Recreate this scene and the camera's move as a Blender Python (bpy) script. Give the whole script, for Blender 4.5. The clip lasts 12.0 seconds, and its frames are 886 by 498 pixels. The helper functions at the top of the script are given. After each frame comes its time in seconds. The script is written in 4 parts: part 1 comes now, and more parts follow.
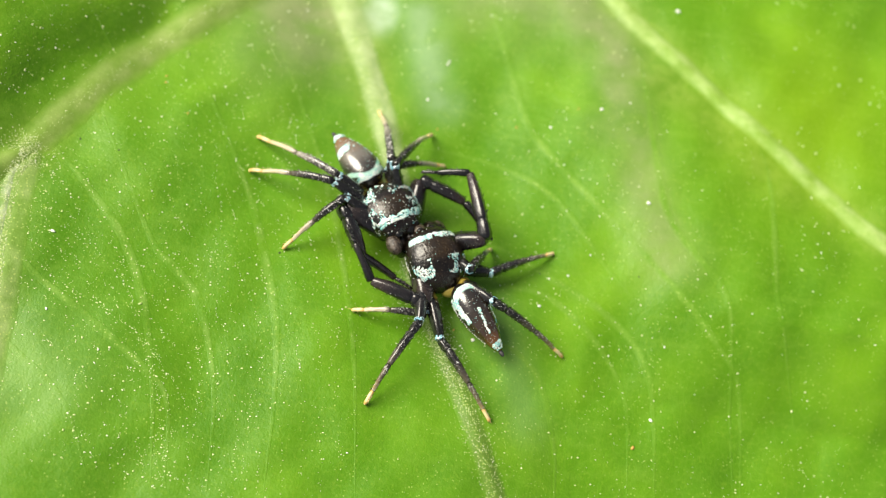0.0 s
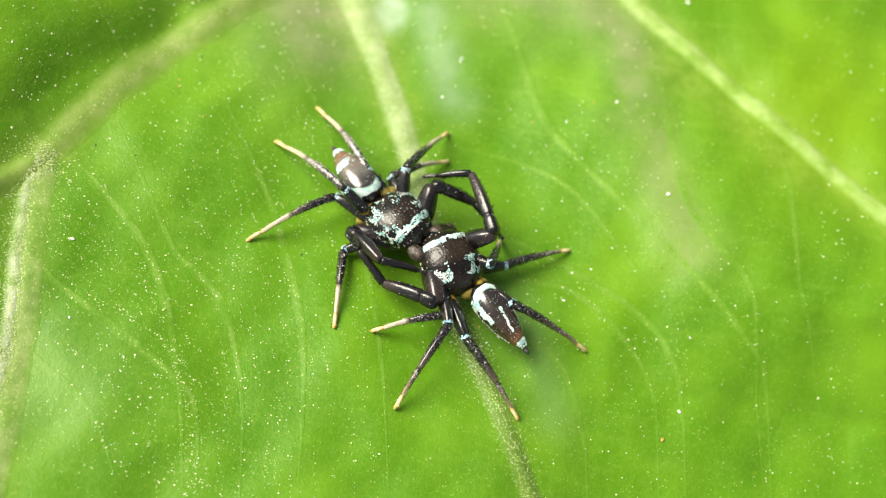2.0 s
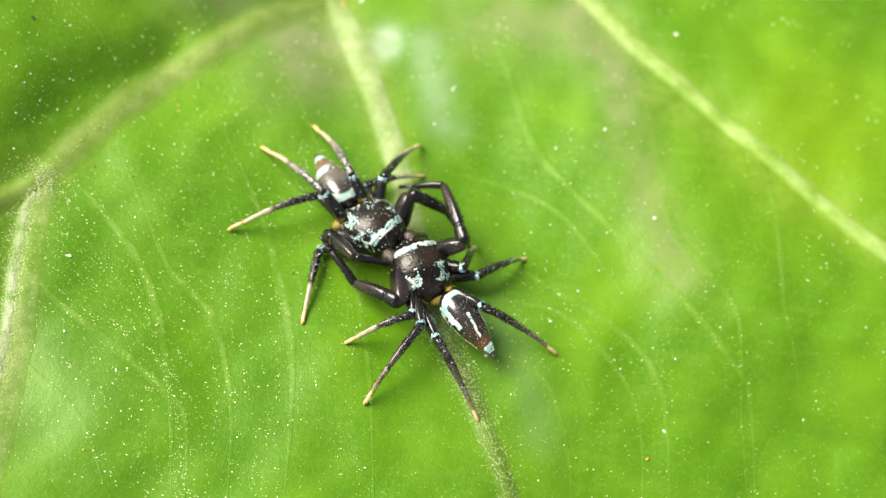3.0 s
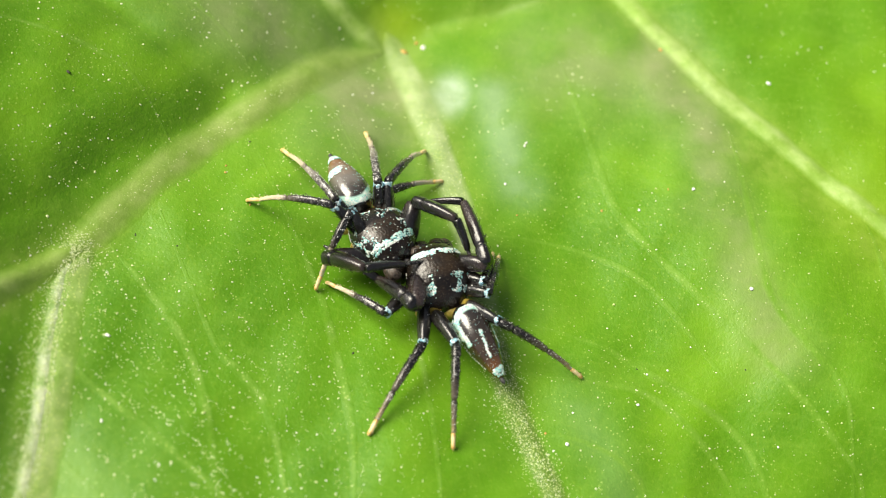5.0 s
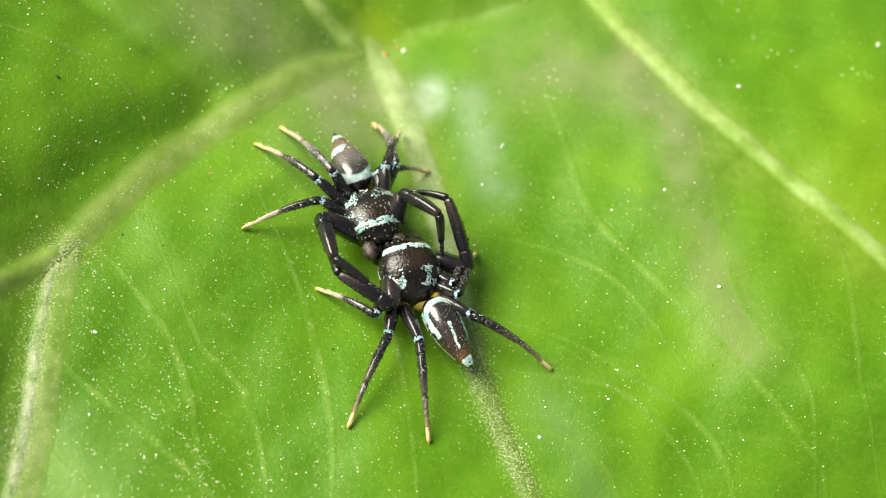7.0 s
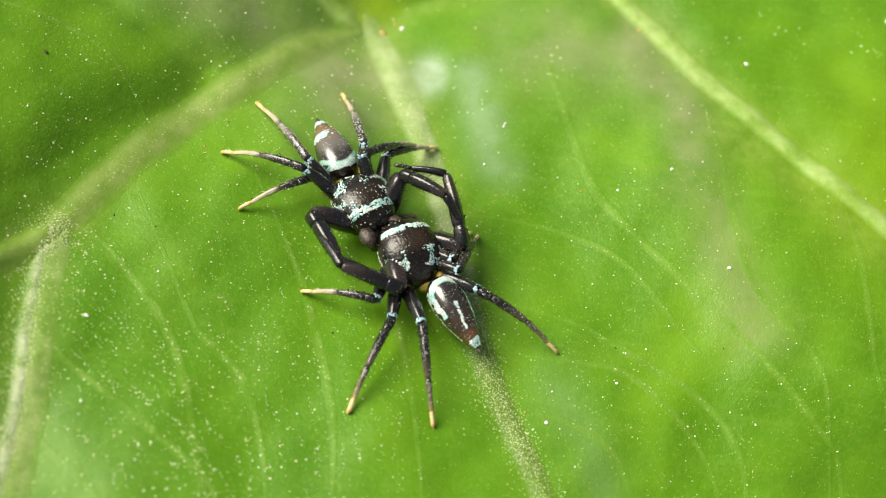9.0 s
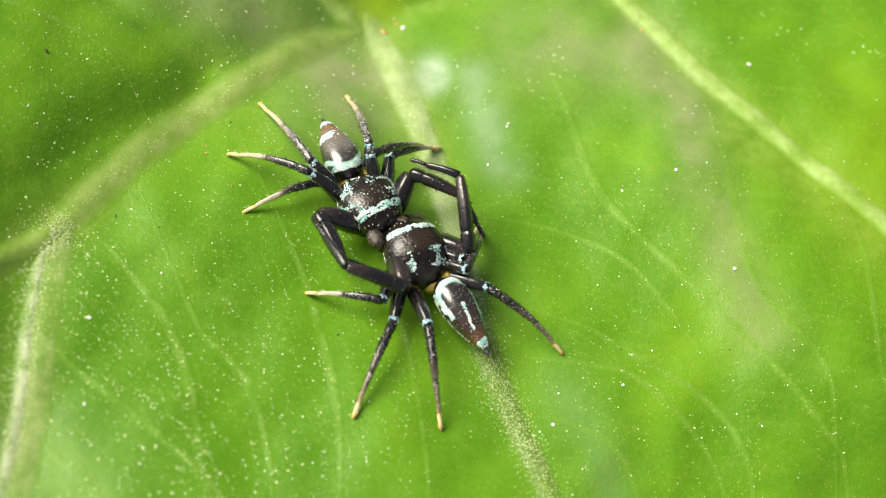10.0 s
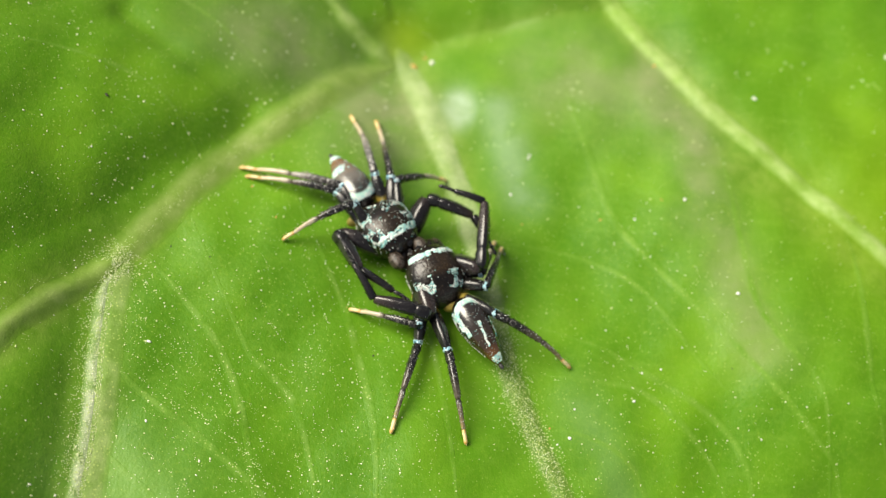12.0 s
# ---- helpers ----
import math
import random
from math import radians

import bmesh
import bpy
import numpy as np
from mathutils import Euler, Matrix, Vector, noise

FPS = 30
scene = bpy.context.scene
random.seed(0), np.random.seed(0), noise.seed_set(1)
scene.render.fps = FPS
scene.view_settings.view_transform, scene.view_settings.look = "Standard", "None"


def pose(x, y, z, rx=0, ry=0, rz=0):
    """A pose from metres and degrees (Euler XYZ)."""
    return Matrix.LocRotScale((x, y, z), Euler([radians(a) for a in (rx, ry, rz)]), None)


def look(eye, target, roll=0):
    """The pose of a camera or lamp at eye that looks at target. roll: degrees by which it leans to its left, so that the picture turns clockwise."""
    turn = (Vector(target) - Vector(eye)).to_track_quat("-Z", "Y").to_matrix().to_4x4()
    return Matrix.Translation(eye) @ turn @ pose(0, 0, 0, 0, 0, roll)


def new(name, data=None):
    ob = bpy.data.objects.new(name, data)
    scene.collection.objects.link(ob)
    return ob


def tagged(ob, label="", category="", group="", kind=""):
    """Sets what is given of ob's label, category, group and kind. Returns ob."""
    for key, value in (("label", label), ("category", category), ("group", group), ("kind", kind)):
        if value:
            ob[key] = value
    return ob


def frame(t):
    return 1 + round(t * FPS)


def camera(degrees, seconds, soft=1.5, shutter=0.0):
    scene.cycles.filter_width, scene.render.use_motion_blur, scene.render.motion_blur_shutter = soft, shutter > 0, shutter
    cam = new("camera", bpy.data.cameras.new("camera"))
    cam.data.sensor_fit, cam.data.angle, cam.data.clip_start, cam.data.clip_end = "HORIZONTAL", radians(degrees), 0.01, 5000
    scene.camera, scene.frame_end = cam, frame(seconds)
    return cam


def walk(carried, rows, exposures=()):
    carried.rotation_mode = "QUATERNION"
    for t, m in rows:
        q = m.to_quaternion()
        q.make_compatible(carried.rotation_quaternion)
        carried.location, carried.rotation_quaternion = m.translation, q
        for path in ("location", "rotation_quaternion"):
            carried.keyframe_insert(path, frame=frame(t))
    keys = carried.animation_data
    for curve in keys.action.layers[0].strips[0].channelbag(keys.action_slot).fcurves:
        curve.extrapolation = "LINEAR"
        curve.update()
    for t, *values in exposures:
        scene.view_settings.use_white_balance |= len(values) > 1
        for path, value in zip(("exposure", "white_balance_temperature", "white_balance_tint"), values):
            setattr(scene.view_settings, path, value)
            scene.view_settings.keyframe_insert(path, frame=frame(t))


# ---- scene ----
# Two small jumping spiders grapple on a broad green leaf. All shapes are given in millimetres.
MM = 0.001
cam = camera(37.88, 12.0, soft=1.0)
cam.data.dof.use_dof = True
cam.data.dof.focus_distance = 38.2 * MM
cam.data.dof.aperture_fstop = 58.0

# seconds, eye (mm), turn (degrees)
CAMERA_ROWS = [
    (0, 1.94, -19.49, 37.21, 24.64, -6.29, 8.03),
    (0.5, 3.61, -21.37, 36.99, 28.44, -4.47, 7.43),
    (1, 2.93, -21.42, 35.22, 28.88, -5.76, 6.84),
    (1.5, 3.33, -20.55, 33.24, 29.45, -6.02, 6.68),
    (2, 0.32, -19.83, 36.64, 25.17, -6.84, 5.89),
    (2.5, 1.35, -21.03, 36.11, 28.58, -6.59, 6.20),
    (2.7, 1.62, -21.24, 36.97, 28.17, -6.29, 6.59),
    (4.3, 1.28, -19.65, 35.13, 27.44, -5.17, 6.52),
    (4.5, 0.58, -18.51, 33.63, 28.18, -4.43, 7.01),
    (5, 0.36, -18.30, 34.00, 29.02, -4.60, 7.25),
    (5.5, 0.70, -18.55, 36.11, 27.80, -4.06, 7.65),
    (6, 0.48, -19.64, 36.18, 29.20, -4.09, 7.70),
    (6.5, 0.89, -17.51, 35.76, 26.66, -3.74, 8.06),
    (6.7, 0.89, -18.48, 35.56, 28.05, -4.21, 7.55),
    (8.3, 0.03, -18.59, 33.76, 28.95, -5.57, 6.68),
    (8.5, -0.79, -18.51, 33.44, 28.54, -6.09, 6.41),
    (9, 0.42, -18.54, 33.94, 28.54, -5.31, 6.72),
    (9.5, -0.16, -18.78, 33.46, 28.76, -6.13, 5.87),
    (10, -0.36, -18.45, 33.66, 28.55, -6.13, 6.21),
    (10.5, -0.04, -18.81, 32.59, 29.88, -5.98, 5.53),
    (11, -0.71, -17.77, 33.18, 28.51, -6.30, 5.54),
    (11.5, -0.73, -17.59, 36.51, 26.34, -5.94, 6.36),
    (12, -0.92, -18.48, 37.51, 27.07, -5.33, 6.76),
]
walk(cam, [(t, pose(x * MM, y * MM, z * MM, rx, ry, rz)) for t, x, y, z, rx, ry, rz in CAMERA_ROWS],
     exposures=[(0.0, 0.33), (1.0, 0.35), (2.5, 0.45), (4.5, 0.37), (6.5, 0.27), (8.5, 0.20), (9.0, 0.14), (9.5, 0.17), (10.0, 0.29), (10.5, 0.34), (11.0, 0.27), (11.5, 0.18), (12.0, 0.14)])

# ---- light: a bright hazy sky with a soft sun on the side vein's side of the leaf ----
SUN_ELEVATION, SUN_AZIMUTH = 51.0, -78.0     # degrees; azimuth from +y towards +x
world = bpy.data.worlds.new("sky")
scene.world = world
world.use_nodes = True
wn = world.node_tree
sky = wn.nodes.new("ShaderNodeTexSky")
sky.sky_type, sky.sun_disc = "NISHITA", False
sky.sun_elevation, sky.sun_rotation = radians(SUN_ELEVATION), radians(SUN_AZIMUTH)
sky.air_density, sky.dust_density, sky.ozone_density = 1.0, 4.0, 0.6
haze = wn.nodes.new("ShaderNodeHueSaturation")    # thin cloud greys the blue
haze.inputs["Saturation"].default_value = 0.45
wn.links.new(sky.outputs[0], haze.inputs["Color"])
wn.links.new(haze.outputs[0], wn.nodes["Background"].inputs[0])
wn.nodes["Background"].inputs[1].default_value = 0.078
sun = new("sun", bpy.data.lights.new("sun", "SUN"))
sun.data.energy, sun.data.angle, sun.data.color = 4.4, radians(38), (1.0, 0.93, 0.76)
sx = math.sin(radians(SUN_AZIMUTH)) * math.cos(radians(SUN_ELEVATION))
sy = math.cos(radians(SUN_AZIMUTH)) * math.cos(radians(SUN_ELEVATION))
sun.matrix_world = look((sx, sy, math.sin(radians(SUN_ELEVATION))), (0, 0, 0))


# ---- materials ----
class Mat:
    """A small wrapper to wire a procedural material."""

    def __init__(self, name, rough=0.5, metal=0.0, spec=0.5):
        self.m = bpy.data.materials.new(name)
        self.m.use_nodes = True
        self.t = self.m.node_tree
        self.b = self.t.nodes["Principled BSDF"]
        self.b.inputs["Roughness"].default_value = rough
        self.b.inputs["Metallic"].default_value = metal
        self.b.inputs["Specular IOR Level"].default_value = spec
        self.co = self.node("ShaderNodeTexCoord").outputs["Object"]

    def node(self, kind):
        return self.t.nodes.new(kind)

    def link(self, a, b):
        self.t.links.new(a, b)

    def noise(self, per_mm, detail=3.0, rough=0.55, co=None):
        n = self.node("ShaderNodeTexNoise")
        n.inputs["Scale"].default_value, n.inputs["Detail"].default_value = per_mm * 1000, detail
        n.inputs["Roughness"].default_value = rough
        self.link(co or self.co, n.inputs["Vector"])
        return n.outputs["Fac"]

    def voronoi(self, per_mm, feature="F1", out="Distance"):
        n = self.node("ShaderNodeTexVoronoi")
        n.feature = feature
        n.inputs["Scale"].default_value = per_mm * 1000
        self.link(self.co, n.inputs["Vector"])
        return n.outputs[out]

    def ramp(self, fac, stops, smooth=True):
        r = self.node("ShaderNodeValToRGB")
        r.color_ramp.interpolation = "EASE" if smooth else "LINEAR"
        e = r.color_ramp.elements
        while len(e) < len(stops):
            e.new(0.5)
        for k, (p, c) in zip(e, stops):
            k.position = p
            k.color = (c, c, c, 1) if not isinstance(c, tuple) else (*c, 1)
        self.link(fac, r.inputs[0])
        return r.outputs[0]

    def mix(self, fac, a, b, mode="MIX"):
        n = self.node("ShaderNodeMix")
        n.data_type, n.blend_type = "RGBA", mode
        for v, k in ((fac, 0), (a, 6), (b, 7)):
            if isinstance(v, (int, float)):
                n.inputs[k].default_value = v
            elif isinstance(v, tuple):
                n.inputs[k].default_value = (*v, 1)
            else:
                self.link(v, n.inputs[k])
        return n.outputs[2]

    def math(self, op, a, b=0.0, c=0.0):
        n = self.node("ShaderNodeMath")
        n.operation = op
        for v, k in ((a, 0), (b, 1), (c, 2)):
            if isinstance(v, (int, float)):
                n.inputs[k].default_value = v
            else:
                self.link(v, n.inputs[k])
        return n.outputs[0]

    def axis(self, k):
        """An object-space coordinate in millimetres."""
        s = self.node("ShaderNodeSeparateXYZ")
        self.link(self.co, s.inputs[0])
        return self.math("MULTIPLY", s.outputs[k], 1000.0)

    def attribute(self, name):
        n = self.node("ShaderNodeAttribute")
        n.attribute_name = name
        return n.outputs["Fac"]

    def island(self):
        return self.node("ShaderNodeNewGeometry").outputs["Random Per Island"]

    def colour(self, c):
        if isinstance(c, tuple):
            self.b.inputs["Base Color"].default_value = (*c, 1)
        else:
            self.link(c, self.b.inputs["Base Color"])
        return self

    def rough(self, f, lo, hi):
        n = self.node("ShaderNodeMapRange")
        n.inputs["To Min"].default_value, n.inputs["To Max"].default_value = lo, hi
        self.link(f, n.inputs["Value"])
        self.link(n.outputs[0], self.b.inputs["Roughness"])
        return self

    def bump(self, h, mm, strength=1.0):
        n = self.node("ShaderNodeBump")
        n.inputs["Distance"].default_value, n.inputs["Strength"].default_value = mm * MM, strength
        self.link(h, n.inputs["Height"])
        self.link(n.outputs[0], self.b.inputs["Normal"])
        return self


def leaf_colour(m):
    """The blade's green, shared by the ridges that lie in it."""
    big = m.noise(0.16, 3)
    mid = m.noise(0.7, 4)
    fine = m.noise(9.0, 3)
    green = m.ramp(big, [(0.3, (0.072, 0.205, 0.005)), (0.5, (0.094, 0.245, 0.007)), (0.72, (0.140, 0.315, 0.009))])
    green = m.mix(m.ramp(m.noise(0.33, 2), [(0.42, 0.0), (0.72, 0.35)]), green, (0.165, 0.345, 0.014))
    green = m.mix(m.ramp(mid, [(0.40, 0.0), (0.75, 0.28)]), green, (0.068, 0.185, 0.010))
    green = m.mix(m.ramp(m.noise(1.9, 5, 0.65), [(0.50, 0.0), (0.78, 0.28)]), green, (0.16, 0.31, 0.022))
    # a fine net of paler cells
    cells = m.ramp(m.voronoi(2.6, "DISTANCE_TO_EDGE"), [(0.0, 1.0), (0.12, 0.0)])
    green = m.mix(m.math("MULTIPLY", cells, 0.10), green, (0.20, 0.34, 0.04))
    green = m.mix(m.math("MULTIPLY", m.ramp(fine, [(0.52, 0.0), (0.75, 1.0)]), 0.25), green, (0.24, 0.38, 0.03))
    # faint streaks that run with the side veins
    turn = m.node("ShaderNodeMapping")
    turn.inputs["Rotation"].default_value, turn.inputs["Scale"].default_value = (0, 0, radians(62)), (0.16, 1.0, 1.0)
    m.link(m.co, turn.inputs["Vector"])
    streak = m.ramp(m.noise(2.4, 4, 0.6, turn.outputs[0]), [(0.50, 0.0), (0.74, 0.26)])
    green = m.mix(streak, green, (0.165, 0.320, 0.028))
    specks = m.math("MULTIPLY", m.ramp(m.voronoi(7.0), [(0.10, 1.0), (0.20, 0.0)]), m.ramp(m.noise(0.9, 3), [(0.44, 0.0), (0.62, 0.65)]))
    green = m.mix(specks, green, (0.40, 0.54, 0.12))
    # pale tissue along the veins, tan blotches with painted sky sheen, painted white glints
    green = m.mix(m.attribute("pale"), green, m.ramp(m.noise(2.4, 4), [(0.35, (0.155, 0.29, 0.025)), (0.65, (0.24, 0.36, 0.055))]))
    # real tan blotches, plus sky sheen painted in the same grey-tan
    blotch = m.math("MULTIPLY", m.attribute("tan_sheen"), m.ramp(m.noise(0.55, 4), [(0.3, 0.35), (0.65, 1.0)]))
    green = m.mix(blotch, green, (0.27, 0.31, 0.14))
    green = m.mix(m.attribute("lime"), green, (0.25, 0.40, 0.006))
    # white glint and sheen of the sky as colour, broken up by noise
    glint_marks = m.math("MULTIPLY", m.attribute("glint_marks"), m.ramp(m.noise(0.8, 3, 0.5), [(0.25, 0.45), (0.55, 1.0)]))
    green = m.mix(glint_marks, green, (0.62, 0.74, 0.60))
    m.rough(mid, 0.32, 0.50)
    h = m.math("ADD", m.math("MULTIPLY", m.noise(2.0, 4), 1.0), m.math("MULTIPLY", m.noise(14.0, 2), 0.35))
    m.bump(h, 0.06, 0.55)
    return green


def blade_material():
    m = Mat("leaf_blade", 0.45, spec=0.20)
    return m.colour(leaf_colour(m)).m


def vein_material(name, a, b, grain, aged=False, fade=0.75, dotty=0.35):
    """A ridge in the blade: its own tissue at the crest, the blade's green at the flanks."""
    m = Mat(name, 0.45, spec=0.20)
    green = leaf_colour(m)
    c = m.ramp(m.noise(1.3, 4), [(0.3, a), (0.7, b)])
    if aged:    # olive and warty towards the leaf's tip
        old = m.ramp(m.math("DIVIDE", m.math("ADD", m.axis(1), 4.0), 8.0), [(0.1, 1.0), (0.75, 0.0)])
        c = m.mix(old, c, (0.12, 0.215, 0.03))
    dots = m.ramp(m.voronoi(grain), [(0.12, 1.0), (0.34, 0.0)])
    c = m.mix(m.math("MULTIPLY", dots, dotty), c, (0.48, 0.60, 0.17))
    core = m.math("MULTIPLY", m.attribute("core"), m.ramp(m.noise(1.5, 4), [(0.3, fade), (0.6, 1.0)]))
    m.colour(m.mix(core, green, c))
    return m.m


def plain(name, base, other, per_mm, rough=0.5, spec=0.5, metal=0.0, bump=0.01):
    m = Mat(name, rough, metal, spec)
    n = m.noise(per_mm, 4)
    m.colour(m.ramp(n, [(0.3, base), (0.7, other)]))
    m.rough(n, rough * 0.75, min(1.0, rough * 1.25))
    if bump:
        m.bump(m.noise(per_mm * 4, 2), bump, 0.6)
    return m.m


def cuticle_material(name):
    """Black-brown armour with bronze sheen and a dusting of pale hairs."""
    m = Mat(name, 0.4, spec=0.55)
    n = m.noise(1.6, 4)
    saddle = m.math("MULTIPLY", m.ramp(m.math("ADD", m.math("MULTIPLY", m.axis(1), 0.5), 0.5), [(0.32, 0.0), (0.46, 1.0), (0.72, 1.0), (0.82, 0.2)]), m.ramp(m.math("ABSOLUTE", m.axis(0)), [(0.30, 1.0), (0.62, 0.0)]))
    c = m.mix(m.math("MULTIPLY", saddle, m.ramp(n, [(0.3, 0.35), (0.6, 1.0)])), m.ramp(n, [(0.3, (0.003, 0.0025, 0.002)), (0.7, (0.018, 0.012, 0.007))]), (0.026, 0.016, 0.007))
    dust = m.ramp(m.noise(16.0, 2), [(0.60, 0.0), (0.70, 1.0)])
    c = m.mix(m.math("MULTIPLY", dust, 0.05), c, (0.36, 0.31, 0.24))
    m.colour(c)
    m.rough(m.noise(8, 4), 0.10, 0.28)
    pits = m.math("ADD", m.noise(14, 4, 0.7), m.math("MULTIPLY", m.voronoi(11.0), 0.8))
    m.bump(pits, 0.011, 0.9)
    return m.m


def abdomen_material(name, stops, length):
    m = Mat(name, 0.3, spec=0.8)
    y = m.axis(1)
    wob = m.math("MULTIPLY", m.math("SUBTRACT", m.noise(2.2, 3), 0.5), 0.5)
    back = m.math("DIVIDE", m.math("ADD", y, wob), -length)
    c = m.ramp(back, stops)
    arc = m.math("ADD", m.math("ADD", y, m.math("MULTIPLY", wob, 0.25)), m.math("MULTIPLY", m.math("POWER", m.math("ABSOLUTE", m.axis(0)), 2.0), 1.3))
    mint = m.ramp(m.math("MULTIPLY", arc, -1.0), [(0.12, 0.0), (0.18, 1.0), (0.28, 1.0), (0.36, 0.0)])
    side = m.ramp(m.math("ABSOLUTE", m.axis(0)), [(0.34, 0.0), (0.58, 1.0)])
    c = m.mix(side, c, (0.012, 0.010, 0.009))
    c = m.mix(mint, c, m.ramp(m.noise(5.0, 3), [(0.3, (0.16, 0.50, 0.44)), (0.5, (0.50, 0.76, 0.66)), (0.7, (0.85, 0.90, 0.82))]))
    dust = m.ramp(m.noise(9.0, 2), [(0.6, 0.0), (0.72, 1.0)])
    c = m.mix(m.math("MULTIPLY", dust, 0.15), c, (0.30, 0.26, 0.20))
    m.colour(c)
    m.b.inputs["Coat Weight"].default_value, m.b.inputs["Coat Roughness"].default_value = 0.45, 0.12
    m.rough(m.noise(5, 3), 0.10, 0.30)
    m.bump(m.noise(7, 4), 0.010, 0.8)
    return m.m


def limb_material(name, stops, dusty):
    """Colour along the limb: stops are (share of the length, colour); the length is 1.6 mm."""
    m = Mat(name, 0.34, spec=0.5)
    m.b.inputs["Coat Weight"].default_value, m.b.inputs["Coat Roughness"].default_value = 0.5, 0.07
    wob = m.math("MULTIPLY", m.math("SUBTRACT", m.noise(3.0, 3), 0.5), 0.35)
    c = m.ramp(m.math("DIVIDE", m.math("ADD", m.axis(1), wob), 1.6), stops)
    dust = m.ramp(m.noise(13.0, 4), [(0.48, 0.0), (0.72, 1.0)])
    c = m.mix(m.math("MULTIPLY", dust, dusty), c, (0.58, 0.55, 0.50))
    m.colour(c)
    m.rough(m.noise(9, 3), 0.10, 0.30)
    m.bump(m.noise(9, 4, 0.6), 0.022, 0.8)
    return m.m


def scale_material():
    """Tiny shining scales: silver, mint and turquoise."""
    m = Mat("shining_scale", 0.25, metal=0.15, spec=0.9)
    tone = m.math("ADD", m.math("MULTIPLY", m.noise(3.4, 2), 0.70), m.math("MULTIPLY", m.island(), 0.36))
    c = m.ramp(tone, [(0.34, (0.97, 0.98, 0.93)), (0.48, (0.90, 0.98, 0.92)), (0.56, (0.45, 0.86, 0.80)), (0.65, (0.09, 0.49, 0.54)), (0.73, (0.56, 0.87, 0.76)), (0.83, (0.98, 0.96, 0.84))], False)
    m.colour(m.mix(0.12, c, m.ramp(m.noise(10, 2), [(0.3, (0.3, 0.5, 0.45)), (0.7, (0.95, 0.97, 0.9))])))
    return m.m


def blue_scale_material():
    m = Mat("blue_scale", 0.25, metal=0.15, spec=0.9)
    c = m.ramp(m.island(), [(0.0, (0.80, 0.88, 0.92)), (0.5, (0.42, 0.72, 0.80)), (1.0, (0.16, 0.48, 0.66))], False)
    m.colour(m.mix(0.2, c, m.ramp(m.noise(10, 2), [(0.3, (0.3, 0.5, 0.55)), (0.7, (0.9, 0.95, 0.95))])))
    return m.m


def grain_material():
    m = Mat("grain", 0.38, spec=0.6)
    c = m.ramp(m.island(), [(0.0, (0.80, 0.84, 0.48)), (0.35, (0.56, 0.67, 0.24)), (0.68, (0.38, 0.53, 0.13)), (0.80, (0.86, 0.90, 0.60)), (1.0, (0.98, 0.98, 0.86))], False)
    m.colour(m.mix(0.15, c, m.ramp(m.noise(12, 2), [(0.3, (0.5, 0.5, 0.2)), (0.7, (1.0, 1.0, 0.8))])))
    return m.m


M_BLADE = blade_material()
M_RIB = vein_material("rib_tissue", (0.18, 0.32, 0.05), (0.33, 0.45, 0.14), 9.0, False, 0.7, 0.85)
# whitish colour that paints the highlight on the side vein's crest
M_RIB_GLINT = vein_material("rib_glint", (0.36, 0.47, 0.22), (0.62, 0.68, 0.48), 7.0, False, 0.15, 0.7)
M_VEIN = vein_material("vein_tissue", (0.19, 0.30, 0.05), (0.27, 0.37, 0.095), 9.0, False, 0.5, 0.2)
M_LIME = vein_material("lime_vein_tissue", (0.24, 0.40, 0.06), (0.36, 0.50, 0.15), 9.0, False, 0.4)
M_MIDRIB = vein_material("midrib_skin", (0.27, 0.39, 0.13), (0.40, 0.50, 0.23), 9.0, True, 0.6, 0.55)
M_VEINLET = vein_material("veinlet_tissue", (0.14, 0.30, 0.025), (0.20, 0.35, 0.06), 8.0, False, 0.0, 0.5)
M_VEINLET_FAINT = vein_material("faint_veinlet_tissue", (0.122, 0.275, 0.016), (0.165, 0.32, 0.034), 8.0, False, 0.45, 0.3)
M_PETIOLE = plain("petiole_skin", (0.10, 0.20, 0.03), (0.16, 0.27, 0.05), 0.3)
M_SOIL = plain("soil", (0.05, 0.038, 0.026), (0.10, 0.075, 0.05), 0.02, 0.9, 0.2)
M_CUTICLE = cuticle_material("dark_cuticle")
M_ABDOMEN = abdomen_material("abdomen_skin", [(0.0, (0.012, 0.010, 0.008)), (0.3, (0.022, 0.016, 0.011)), (0.60, (0.040, 0.022, 0.011)), (0.80, (0.15, 0.060, 0.018)), (0.97, (0.02, 0.016, 0.014))], 2.8)
M_ABDOMEN_GREY = abdomen_material("grey_abdomen_skin", [(0.0, (0.010, 0.009, 0.008)), (0.22, (0.035, 0.031, 0.026)), (0.42, (0.15, 0.135, 0.115)), (0.60, (0.20, 0.15, 0.11)), (0.78, (0.20, 0.105, 0.05)), (0.92, (0.40, 0.29, 0.20))], 2.4)
M_LIMB = limb_material("black_limb", [(0.0, (0.005, 0.004, 0.004)), (0.6, (0.007, 0.006, 0.005)), (1.0, (0.010, 0.008, 0.007))], 0.04)
M_REAR = limb_material("yellow_based_limb", [(0.0, (0.52, 0.40, 0.06)), (0.26, (0.36, 0.27, 0.04)), (0.36, (0.008, 0.007, 0.006)), (1.0, (0.008, 0.007, 0.006))], 0.05)
M_FRONT = limb_material("black_front_limb", [(0.0, (0.005, 0.004, 0.004)), (0.6, (0.008, 0.006, 0.006)), (1.0, (0.03, 0.02, 0.017))], 0.03)
